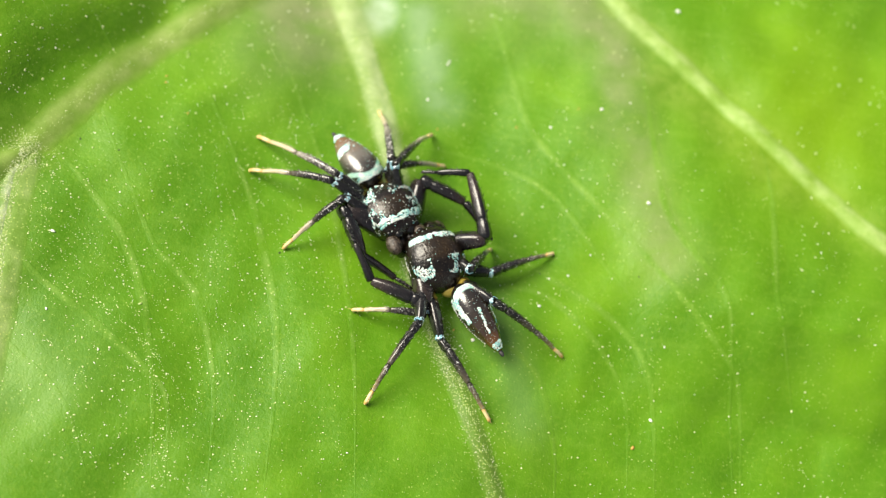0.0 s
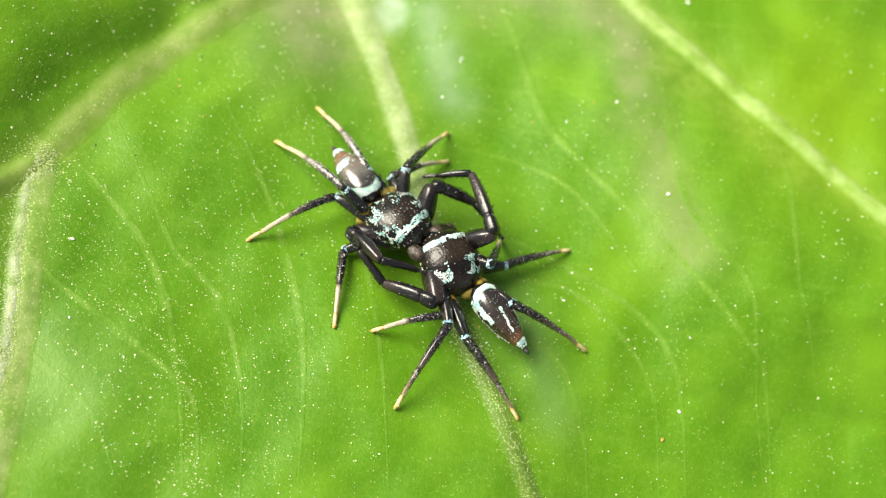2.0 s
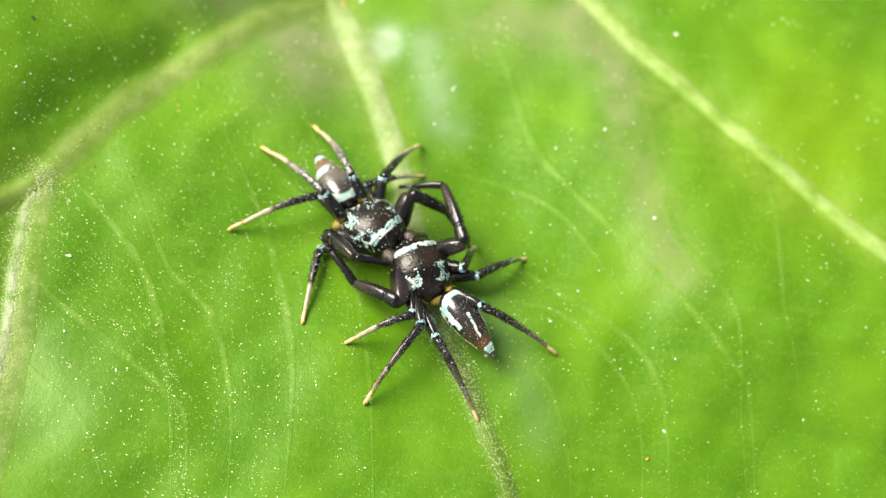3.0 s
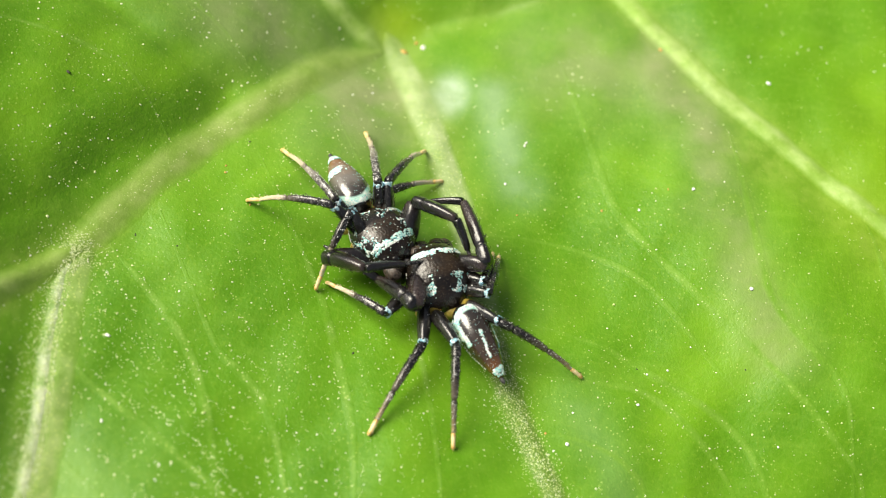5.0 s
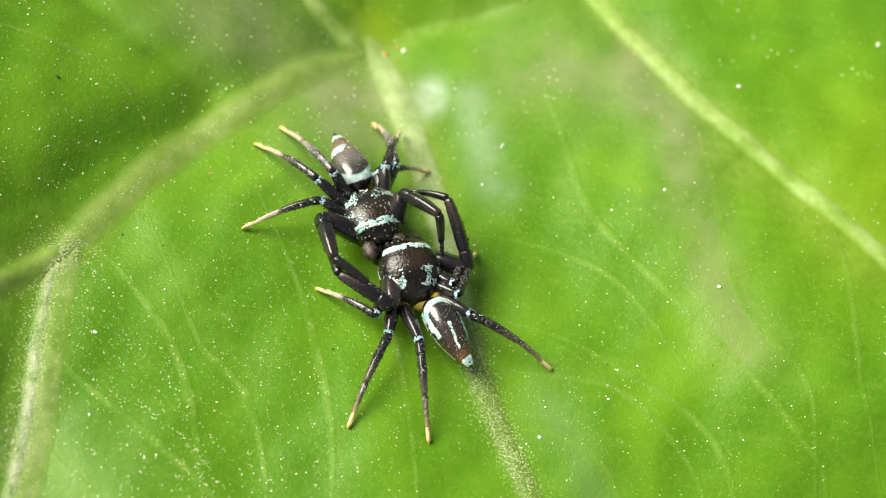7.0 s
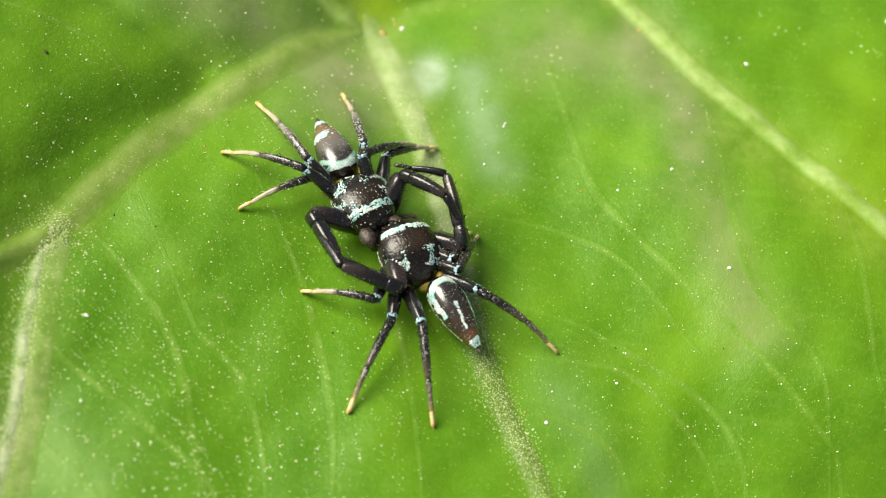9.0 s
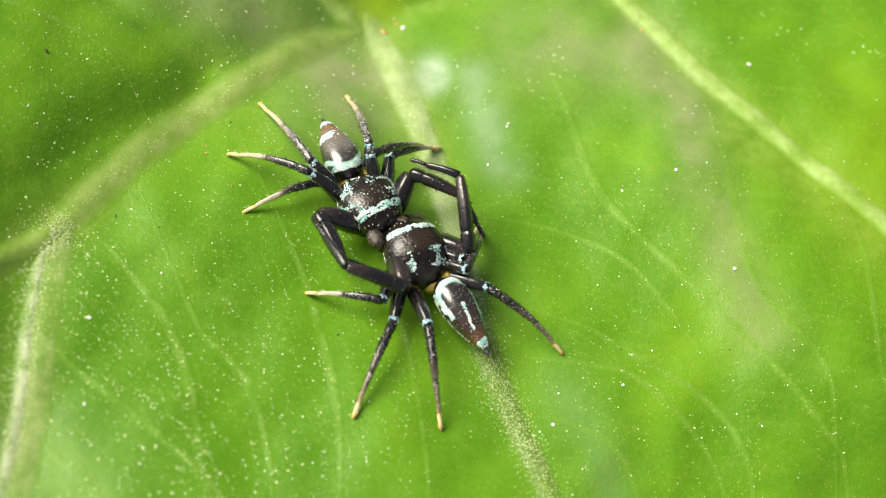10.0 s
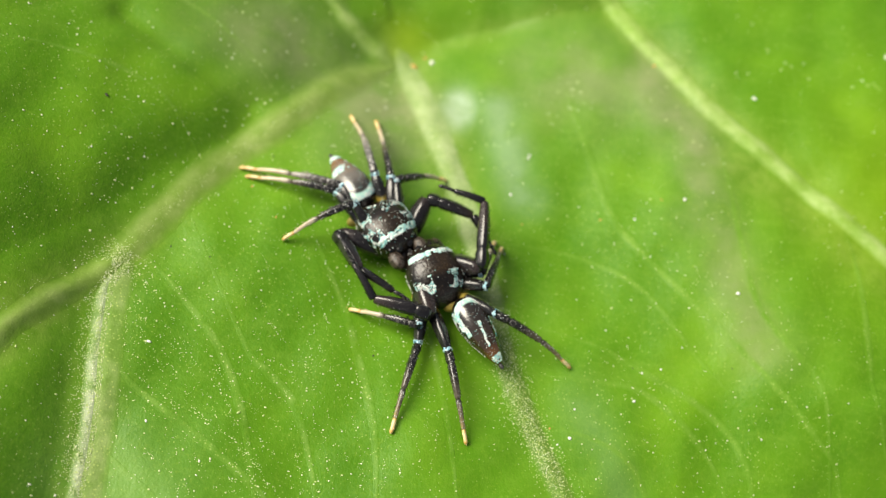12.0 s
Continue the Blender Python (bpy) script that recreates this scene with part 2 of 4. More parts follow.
M_SHIN = limb_material("dusty_shin", [(0.0, (0.008, 0.007, 0.006)), (0.45, (0.012, 0.010, 0.009)), (1.0, (0.09, 0.072, 0.05))], 0.18)
M_SHIN_SILVER = limb_material("silver_shin", [(0.0, (0.02, 0.018, 0.016)), (0.45, (0.06, 0.055, 0.05)), (1.0, (0.26, 0.23, 0.19))], 0.6)
M_FOOT = limb_material("pale_foot", [(0.0, (0.05, 0.043, 0.034)), (0.25, (0.13, 0.10, 0.065)), (0.55, (0.34, 0.25, 0.12)), (1.0, (0.50, 0.36, 0.15))], 0.6)
M_TOE = plain("orange_toe", (0.72, 0.40, 0.09), (0.90, 0.74, 0.42), 5.0, 0.4)
M_FOOT_PALE = limb_material("cream_foot", [(0.0, (0.20, 0.17, 0.13)), (0.15, (0.50, 0.42, 0.30)), (0.5, (0.70, 0.55, 0.36)), (1.0, (0.72, 0.48, 0.20))], 0.5)
M_SILVER = plain("silver_flake", (0.80, 0.83, 0.82), (0.92, 0.93, 0.90), 9.0, 0.25, 0.9, 0.2, 0)
M_CLAW = plain("dark_claw", (0.02, 0.018, 0.02), (0.06, 0.055, 0.06), 8.0, 0.5)
M_COXA = plain("yellow_coxa", (0.26, 0.20, 0.03), (0.42, 0.33, 0.07), 2.5, 0.5)
M_PALP = plain("grey_palp", (0.020, 0.015, 0.011), (0.085, 0.062, 0.046), 9.0, 0.24, 0.7, 0.0, 0.03)
M_EYE = plain("black_eye", (0.004, 0.004, 0.004), (0.008, 0.007, 0.006), 2.0, 0.08, 0.6, bump=0)
M_SCALE = scale_material()
M_BLUE = blue_scale_material()
M_GRAIN = grain_material()
M_WHITE = plain("white_crumb", (0.88, 0.87, 0.78), (0.97, 0.96, 0.92), 14.0, 0.5)
M_ORANGE = plain("orange_crumb", (0.50, 0.25, 0.05), (0.70, 0.45, 0.12), 14.0, 0.5)
M_DARK = plain("dark_crumb", (0.025, 0.03, 0.015), (0.06, 0.06, 0.03), 14.0, 0.7)


# ---- mesh helpers ----
def mesh_object(name, verts, faces, material, parent=None, label="", smooth=True):
    """Links vertices (mm) and faces as one mesh object under parent."""
    me = bpy.data.meshes.new(name)
    v = np.asarray(verts, dtype=float) * MM
    me.from_pydata(v.tolist(), [], faces)
    me.materials.append(material)
    if smooth:
        me.polygons.foreach_set("use_smooth", [True] * len(me.polygons))
    me.update()
    ob = new(name, me)
    if parent:
        ob.parent = parent
    if label:
        tagged(ob, label)
    return ob


def loft(rings):
    """Joins rings of equally many points into a closed skin."""
    n = len(rings[0])
    verts = [tuple(p) for r in rings for p in r]
    faces = []
    for i in range(len(rings) - 1):
        for j in range(n):
            k = (j + 1) % n
            faces.append((i * n + j, i * n + k, (i + 1) * n + k, (i + 1) * n + j))
    faces.append(tuple(range(n - 1, -1, -1)))
    last = (len(rings) - 1) * n
    faces.append(tuple(last + j for j in range(n)))
    return verts, faces


def spline(points, steps):
    """A smooth curve through the points (Catmull-Rom)."""
    p = np.asarray(points, dtype=float)
    p = np.vstack([2 * p[0] - p[1], p, 2 * p[-1] - p[-2]])
    out = []
    for i in range(1, len(p) - 2):
        for s in range(steps):
            t = s / steps
            out.append(0.5 * (2 * p[i] + (p[i + 1] - p[i - 1]) * t + (2 * p[i - 1] - 5 * p[i] + 4 * p[i + 1] - p[i + 2]) * t * t
                              + (3 * p[i] - p[i - 1] - 3 * p[i + 1] + p[i + 2]) * t ** 3))
    out.append(p[-2])
    return np.array(out)


def blob(rng, r, squash=0.8, sides=6):
    """A small uneven lump: vertices and faces round the origin."""
    rings = []
    for i in range(1, 4):
        a = math.pi * i / 4
        rings.append([(r * math.sin(a) * math.cos(2 * math.pi * j / sides) * rng.uniform(0.75, 1.2),
                       r * math.sin(a) * math.sin(2 * math.pi * j / sides) * rng.uniform(0.75, 1.2),
                       -r * math.cos(a) * squash * rng.uniform(0.85, 1.15)) for j in range(sides)])
    return loft(rings)


# ---- the leaf ----
VEINS = {
    "midrib": [(-2.31, 9.61), (-1.88, 8.9), (-0.68, 6.25), (0.52, 3.56), (1.48, 1.11), (2.32, -1.35), (3.08, -3.29), (3.96, -4.94), (5.05, -6.9), (7.44, -11.65), (12.0, -20.0), (20.0, -38.0)],
    "right": [(2.6, 16.5), (4.2, 14.0), (5.36, 12.34), (6.39, 10.76), (7.84, 9.24), (8.9, 8.03), (9.99, 7.14), (11.3, 6.12), (12.7, 4.94), (14.31, 3.68), (16.13, 2.26), (18.04, 0.85), (26.0, -4.0), (40.0, -14.0)],
    "left": [(-2.26, 8.86), (-3.44, 7.82), (-4.53, 6.36), (-5.7, 4.72), (-6.85, 3.23), (-7.84, 1.73), (-8.65, 0.34), (-9.45, -1.08), (-9.98, -1.99)],
    "grainy": [(-9.49, -1.34), (-9.75, -2.46), (-9.56, -4.41), (-9.3, -6.12), (-9.16, -7.62), (-9.07, -9.07), (-8.6, -14.0), (-7.0, -22.0)],
    "branch": [(-9.45, -1.08), (-10.26, -2.38), (-11.0, -3.35), (-11.78, -4.54), (-13.39, -6.62), (-20.0, -9.5), (-30.0, -15.0)],
    "cross": [(-1.58, 9.19), (-0.9, 9.89), (0.51, 10.59), (2.04, 11.2), (3.95, 11.9), (5.36, 12.34)],
    "upper": [(-2.26, 8.86), (-3.16, 9.26), (-3.86, 9.57), (-4.57, 10.12), (-6.16, 12.0), (-9.0, 16.0)],
    "crease": [(-6.84, 5.08), (-7.6, 5.33), (-8.99, 5.82), (-11.25, 6.78)],
}
PATHS = {k: spline(v, 10) for k, v in VEINS.items()}


# fine veins on either side of the midrib
VEINLETS_LEFT = [
    [(-9.01, -1.0), (-7.88, -2.0), (-6.15, -3.72), (-5.06, -5.66), (-4.18, -8.23), (-3.61, -10.99)],
    [(-7.78, 0.34), (-5.34, -3.53), (-4.51, -4.27), (-3.45, -5.32), (-2.46, -7.91), (-2.01, -10.96)],
    [(-5.35, 2.98), (-3.11, -0.69), (-2.29, -2.3), (-1.2, -5.09), (-0.7, -7.63), (-0.4, -10.96)],
    [(-9.48, -4.26), (-8.47, -5.34), (-6.98, -6.23), (-4.59, -7.65), (-3.68, -8.58), (-3.21, -10.99)],
    [(-3.39, 5.3), (-1.3, 1.52), (0.2, -1.99), (1.4, -5.98), (2.21, -10.47)],
    [(-9.61, -6.89), (-8.17, -7.92), (-6.52, -9.13), (-5.37, -11.05)],
    [(-7.79, 2.45), (-9.69, 4.26), (-12.59, 4.51), (-15.18, 3.77)],
    [(-5.52, 5.26), (-7.68, 7.19), (-10.52, 8.19), (-13.81, 7.85)],
]
VEINLETS_RIGHT = [
    [(3.63, 8.81), (4.26, 7.22), (5.48, 3.98), (6.31, 2.57), (8.21, 0.73), (10.59, -1.44), (12.62, -3.42), (13.73, -4.97), (14.2, -9.5)],
    [(9.2, 6.75), (9.63, 5.04), (10.07, 2.98), (10.64, 0.57), (11.73, -0.8), (12.65, -1.74), (13.14, -3.34), (14.0, -9.0)],
    [(2.29, -0.96), (5.38, -1.45), (6.97, -2.07), (9.35, -3.21), (10.52, -4.44), (11.02, -6.19), (11.45, -9.8)],
    [(2.89, -2.76), (5.41, -2.74), (7.15, -2.81), (8.84, -4.01), (10.04, -5.68), (10.47, -8.84)],
    [(1.1, 1.53), (4.28, 1.73), (6.78, 0.8), (8.76, -1.29), (10.33, -2.81)],
    [(2.99, -4.65), (5.19, -4.53), (7.02, -5.36), (7.97, -7.63), (8.19, -10.11)],
    [(13.41, 4.22), (13.94, 2.81), (14.29, -0.39), (14.56, -2.17), (16.2, -7.0)],
]
VEINLETS = VEINLETS_LEFT + VEINLETS_RIGHT


def distance(x, y, path):
    """Distance of the points (arrays) from a polyline, and the way along it (0 to 1)."""
    best, along = np.full(x.shape, 1e9), np.zeros(x.shape)
    n = len(path) - 1
    for i in range(n):
        a, b = path[i], path[i + 1]
        d = b - a
        s = np.clip(((x - a[0]) * d[0] + (y - a[1]) * d[1]) / max(d @ d, 1e-9), 0, 1)
        q = np.hypot(x - a[0] - s * d[0], y - a[1] - s * d[1])
        near = q < best
        best = np.where(near, q, best)
        along = np.where(near, (i + s) / n, along)
    return best, along


def leaf_height(x, y):
    """The leaf's upper side in mm: the blade swells between the veins and sinks at the knot."""
    x, y = np.asarray(x, dtype=float), np.asarray(y, dtype=float)
    dm = distance(x, y, PATHS["midrib"])[0]
    dl = np.minimum(distance(x, y, PATHS["left"])[0], distance(x, y, PATHS["grainy"])[0])
    dr = distance(x, y, PATHS["right"])[0]
    db = distance(x, y, PATHS["branch"])[0]
    dc = distance(x, y, PATHS["cross"])[0]
    past = x - (2.0 - 0.45 * y)    # how far past the midrib
    valley = np.where(past < 0, 0.30 - 0.48 * np.exp(-(dm / 2.7) ** 2), -0.18 - 0.20 * (1 - np.exp(-(np.clip(past, 0, None) / 2.6) ** 2)))
    z = valley + 0.68 / (1 + np.exp(-(past - 6.8) * 0.75))
    z -= 0.30 * np.exp(-(dl / 1.6) ** 2) + 0.35 * np.exp(-(dr / 1.3) ** 2) + 0.25 * np.exp(-(db / 1.5) ** 2) + 0.3 * np.exp(-(dc / 1.3) ** 2)
    # the lobes beyond the side vein and beyond the cross fold swell up from the valley that the vein lies in
    beyond = np.clip(-(x + 8.35) * 0.77 + (y - 1.88) * 0.64 - 0.35, 0, None)
    z += 0.021 * np.clip(-(x + 1.0), 0, 16) ** 1.9
    swell = 0.24 + 0.74 / (1 + np.exp((y - 5.5) * 0.8))
    z += swell * (1 - np.exp(-(beyond / 2.0) ** 1.2)) - 0.05 * np.clip(beyond - 5.0, 0, None)
    wedge = np.clip(-(x + 10.1) - 0.09 * (y + 5.0), 0, None) / (1 + np.exp((y + 3.0) * 1.2))
    z += 0.7 * (1 - np.exp(-(wedge / 1.5) ** 1.2))
    fold = np.clip(-(x - 1.5) * 0.31 + (y - 11.0) * 0.95, 0, None) / (1 + np.exp(-(x + 1.2) * 2.5)) / (1 + np.exp((x - 5.0) * 1.5))
    z += 0.75 * (1 - np.exp(-fold / 1.3))
    dk = distance(x, y, PATHS["crease"])[0]
    z -= 0.22 * np.exp(-(dk / 0.45) ** 2)
    z -= 0.75 * np.exp(-((x + 1.8) ** 2 + (y - 9.0) ** 2) / 13.0)
    right = 1 / (1 + np.exp(-(x - 7.5) * 0.8))
    z += right * (0.30 - 0.13 * np.clip(0.3 - y, 0, 9))
    z -= 0.15 * np.clip(x - 8.5, 0, 8) * np.clip((-2.5 - y) / 3.0, 0, 1)
    z += 0.045 * np.sin(1.7 * x + 0.9 * np.sin(0.8 * y)) * np.sin(0.8 * y + 0.5 * x) + 0.02 * np.sin(3.3 * x - 1.1 * y + np.sin(1.6 * y))
    z += 0.10 * np.sin(0.9 * x + 0.35 * y) * np.cos(0.55 * y - 0.2 * x)
    r = np.hypot(x, y)
    return z - 0.0022 * np.clip(r - 16.0, 0, None) ** 2


def height(x, y):
    return float(leaf_height(np.array([x]), np.array([y]))[0])


def inside_leaf(x, y):
    """The heart-shaped outline, its notch behind the knot."""
    a = np.arctan2(x - 1.0, -(y - 9.0))
    r = 62.0 * (1.0 - 0.42 * np.abs(a / math.pi) ** 1.5) * (1 + 0.03 * np.sin(7 * a))
    r = np.where(np.abs(a) > 2.9, 16.0, r)
    return np.hypot(x - 1.0, y - 9.0) < r


def tint(ob, x, y):
    """Where the blade turns pale, tan or lime, and where sky sheen and glints are painted: kept on the mesh for its
    material.
    """
    pale = np.zeros(len(x))
    for k, w, s in (("midrib", 0.8, 0.75), ("left", 0.62, 0.55), ("grainy", 0.8, 0.45), ("right", 0.7, 0.7), ("branch", 0.8, 0.8), ("cross", 0.5, 0.4), ("upper", 0.5, 0.25)):
        ebb = np.clip((y + 3.0) / 6.0, 0.15, 1) if k == "midrib" else 1.0
        pale = np.maximum(pale, s * ebb * np.exp(-(distance(x, y, PATHS[k])[0] / w) ** 2))
    pale = np.maximum(pale, 0.6 * np.exp(-(distance(x, y, np.array([(9.63, 5.99), (11.36, 4.97), (12.84, 3.89), (14.48, 2.49)]))[0] / 0.8) ** 2))
    tan_sheen = 0.85 * np.exp(-(distance(x, y, np.array([(6.6, 9.2), (7.6, 7.8), (8.6, 6.2)]))[0] / 1.1) ** 2)
    tan_sheen = np.maximum(tan_sheen, 0.62 * np.exp(-(distance(x, y, np.array([(7.66, 8.07), (8.48, 5.74), (8.93, 3.62), (9.73, 1.87), (10.3, 0.13), (10.81, -0.89)]))[0] / 0.95) ** 2))
    tan_sheen = np.maximum(tan_sheen, 0.75 * np.exp(-(((x + 6.2) / 2.8) ** 2 + ((y - 7.8) / 1.7) ** 2)))
    # sky sheen beside the upper midrib, painted as a paler grey-tan
    tan_sheen = np.maximum(tan_sheen, 0.95 * np.exp(-(((x + 2.4) / 2.2) ** 2 + ((y - 6.2) / 2.6) ** 2)))
    tan_sheen = np.maximum(tan_sheen, 0.6 * np.exp(-(((x - 4.4) / 2.6) ** 2 + ((y - 8.6) / 2.2) ** 2)))
    # a white sky glint, then fainter sheen and pale streaks, all put into the colour
    glint_marks = 0.9 * np.exp(-(((x - 0.15) / 0.55) ** 2 + ((y - 7.0) / 0.75) ** 2))
    glint_marks = np.maximum(glint_marks, 0.22 * np.exp(-(distance(x, y, np.array([(1.56, 7.12), (2.17, 5.04), (2.8, 3.58)]))[0] / 0.7) ** 2))
    glint_marks = np.maximum(glint_marks, 0.07 * np.exp(-(distance(x, y, np.array([(5.2, -3.4), (6.2, -5.2), (7.0, -7.0)]))[0] / 0.7) ** 2))
    glint_marks = np.maximum(glint_marks, 0.06 * np.exp(-(((x + 8.0) / 2.2) ** 2 + ((y + 8.6) / 2.0) ** 2)))
    knot = 0.7 * np.exp(-(((x + 2.0) / 1.0) ** 2 + ((y - 10.0) / 0.8) ** 2))
    lime = 0.42 * np.exp(-(((x - 15.5) / 3.6) ** 2 + ((y - 5.0) / 4.0) ** 2))
    for name, v in (("pale", pale), ("tan_sheen", np.clip(tan_sheen, 0, 1)), ("glint_marks", np.clip(glint_marks, 0, 1)), ("lime", np.maximum(lime, knot))):
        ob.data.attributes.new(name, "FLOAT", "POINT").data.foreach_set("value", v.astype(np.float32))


def build_leaf():
    leaf = tagged(new("leaf"), "broad glossy bright green leaf with pale veins and fine specks", "leaf")

    def line(lo, hi, step, reach_lo, reach_hi):
        core = np.arange(lo, hi + step / 2, step)
        out_lo = lo - np.cumsum(np.linspace(step * 2, reach_lo / 10, 22))
        out_hi = hi + np.cumsum(np.linspace(step * 2, reach_hi / 10, 22))
        return np.concatenate([out_lo[::-1], core, out_hi])
    xs, ys = line(-18, 20, 0.13, 45, 45), line(-12.5, 17, 0.13, 50, 30)
    gx, gy = np.meshgrid(xs, ys)
    x, y = gx.ravel(), gy.ravel()
    z = leaf_height(x, y)
    n = len(xs)
    ok = inside_leaf(x, y)
    i, j = np.meshgrid(np.arange(n - 1), np.arange(len(ys) - 1))
    a = (j * n + i).ravel()
    quads = np.stack([a, a + 1, a + n + 1, a + n], 1)
    quads = quads[ok[quads].all(1)]
    used = np.unique(quads)
    back = np.full(len(x), -1)
    back[used] = np.arange(len(used))
    x, y, z, quads = x[used], y[used], z[used], back[quads]
    blade = mesh_object("blade", np.stack([x, y, z], 1), quads.tolist(), M_BLADE, leaf)
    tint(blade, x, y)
    thick = blade.modifiers.new("thickness", "SOLIDIFY")
    thick.thickness, thick.offset = 0.35 * MM, -1.0

    def rib(name, path, w0, w1, rise, material, label="", crisp=1.0, soft_end=9):
        """A low rounded ridge that lies in the blade along the path."""
        p = spline(path, 14)
        rings, core, m = [], [], 13
        for k in range(len(p)):
            a, b = p[max(k - 1, 0)], p[min(k + 1, len(p) - 1)]
            d = (b - a) / max(np.linalg.norm(b - a), 1e-9)
            side = np.array([-d[1], d[0]])
            ends = min(1.0, 0.12 + k / soft_end, 0.12 + (len(p) - 1 - k) / soft_end)
            w = (w0 + (w1 - w0) * k / (len(p) - 1)) * (1 + 0.05 * math.sin(k * 0.31 + w0 * 9)) * ends
            ring = []
            for q in range(m):
                c = 1 - 2 * q / (m - 1)
                u = p[k] + side * w * c
                core.append(min(1.0, crisp * math.cos(c * math.pi / 2) ** 1.5) * ends)
                ring.append((u[0], u[1], ends * rise * math.cos(c * math.pi / 2) ** 2 - (0.0045 if abs(c) > 0.99 else 0.0)))
            rings.append(ring)
        verts = np.array([v for r in rings for v in r])
        verts[:, 2] += leaf_height(verts[:, 0], verts[:, 1]) + 0.003
        faces = [(i * m + q, (i + 1) * m + q, (i + 1) * m + q + 1, i * m + q + 1) for i in range(len(rings) - 1) for q in range(m - 1)]
        ob = mesh_object(name, verts, faces, material, leaf, label)
        ob.data.attributes.new("core", "FLOAT", "POINT").data.foreach_set("value", np.array(core, dtype=np.float32))
        tint(ob, verts[:, 0], verts[:, 1])
        return ob
    rib("midrib", VEINS["midrib"][:-1], 0.62, 0.34, 0.08, M_MIDRIB, "pale yellow-green midrib", 2.2, 20)
    rib("vein", VEINS["right"][:-1], 0.43, 0.38, 0.10, M_LIME, "", 1.6)
    rib("vein", VEINS["left"], 0.70, 0.56, 0.10, M_VEIN, "", 1.5, 16)
    rib("vein", [(x + 0.24, y) for x, y in VEINS["grainy"]], 0.54, 0.50, 0.085, M_RIB, "grainy pale side vein", 2.0, 16)
    # narrow crest strip; its whiteness is the vein's highlight put into colour
    rib("vein_glint", [(x - 0.03, y) for x, y in VEINS["grainy"]], 0.32, 0.29, 0.072, M_RIB_GLINT, "whitish painted highlight along the crest of the side vein", 1.1, 22)
    rib("vein", VEINS["branch"][:-1], 0.46, 0.40, 0.12, M_VEIN)
    rib("vein", VEINS["upper"], 0.55, 0.35, 0.07, M_LIME, "", 1.1, 12)
    for path in VEINLETS:
        rib("veinlet", path, 0.20, 0.13, 0.004, M_VEINLET if path in VEINLETS_LEFT else M_VEINLET_FAINT, soft_end=34)
    # the stalk under the knot carries the leaf
    rings = []
    for k in range(25):
        s = k / 24
        c = np.array([-1.9 - 14 * s * s, 9.2 + 30 * s * s, height(-1.9, 9.2) - 0.35 - 399 * s])
        r = 2.0 + 2.6 * s
        rings.append([(c[0] + r * math.cos(2 * math.pi * j / 12), c[1] + r * math.sin(2 * math.pi * j / 12), c[2]) for j in range(12)])
    mesh_object("petiole", *loft(rings), M_PETIOLE, leaf, "green leaf stalk")
    return leaf


def build_ground():
    rings = [(0.0, 1), (2.0, 24), (12.0, 24), (80.0, 24), (600.0, 24)]
    verts, faces = [(0, 0, -400.5)], []
    for r, n in rings[1:]:
        verts += [(r * 1000 * math.cos(2 * math.pi * j / n), r * 1000 * math.sin(2 * math.pi * j / n), -400.5) for j in range(n)]
    for j in range(24):
        k = (j + 1) % 24
        faces.append((0, 1 + j, 1 + k))
        for q in range(3):
            faces.append((1 + q * 24 + j, 1 + (q + 1) * 24 + j, 1 + (q + 1) * 24 + k, 1 + q * 24 + k))
    return tagged(mesh_object("ground", verts, faces, M_SOIL), "dark bare garden soil far below the leaf", "ground", kind="structure")


build_ground()
build_leaf()


# ---- the spiders ----
def profile(stations, count):
    return spline(stations, max(1, count // (len(stations) - 1)))


def oval(y, w, lo, hi, sides, power=2.12):
    """A ring in the plane y: a rounded box of half width w from lo to hi."""
    ring = []
    for j in range(sides):
        a = 2 * math.pi * j / sides
        c, s = math.cos(a), math.sin(a)
        ring.append((w * math.copysign(abs(c) ** (2 / power), c), y, (lo + hi) / 2 + (hi - lo) / 2 * math.copysign(abs(s) ** (2 / power), s)))
    return ring


CARAPACE = [(-1.00, 0.12, 0.62, 0.78), (-0.93, 0.36, 0.52, 0.96), (-0.70, 0.63, 0.44, 1.24), (-0.34, 0.79, 0.42, 1.46), (0.06, 0.82, 0.42, 1.54),
            (0.45, 0.74, 0.44, 1.50), (0.74, 0.59, 0.50, 1.36), (0.91, 0.42, 0.60, 1.18), (0.98, 0.18, 0.78, 1.02)]
ABDOMEN = [(0.02, 0.14, -0.12, 0.16), (-0.14, 0.38, -0.30, 0.38), (-0.5, 0.56, -0.40, 0.52), (-1.05, 0.60, -0.42, 0.54), (-1.65, 0.51, -0.38, 0.47),
           (-2.15, 0.36, -0.28, 0.36), (-2.5, 0.22, -0.19, 0.25), (-2.72, 0.11, -0.10, 0.14), (-2.78, 0.05, -0.04, 0.07)]


def skin(name, stations, material, parent, label="", sides=32):
    return mesh_object(name, *loft([oval(*row, sides) for row in profile(stations, 40)]), material, parent, label)


def on_skin(stations, y, angle, power=2.12):
    """A point of the skin at y, angle degrees from the top towards +x."""
    rows = np.array(stations)
    order = np.argsort(rows[:, 0])
    w, lo, hi = (float(np.interp(y, rows[order, 0], rows[order, k])) for k in (1, 2, 3))
    a = radians(90 - angle)
    c, s = math.cos(a), math.sin(a)
    return np.array([w * math.copysign(abs(c) ** (2 / power), c), y, (lo + hi) / 2 + (hi - lo) / 2 * math.copysign(abs(s) ** (2 / power), s)])


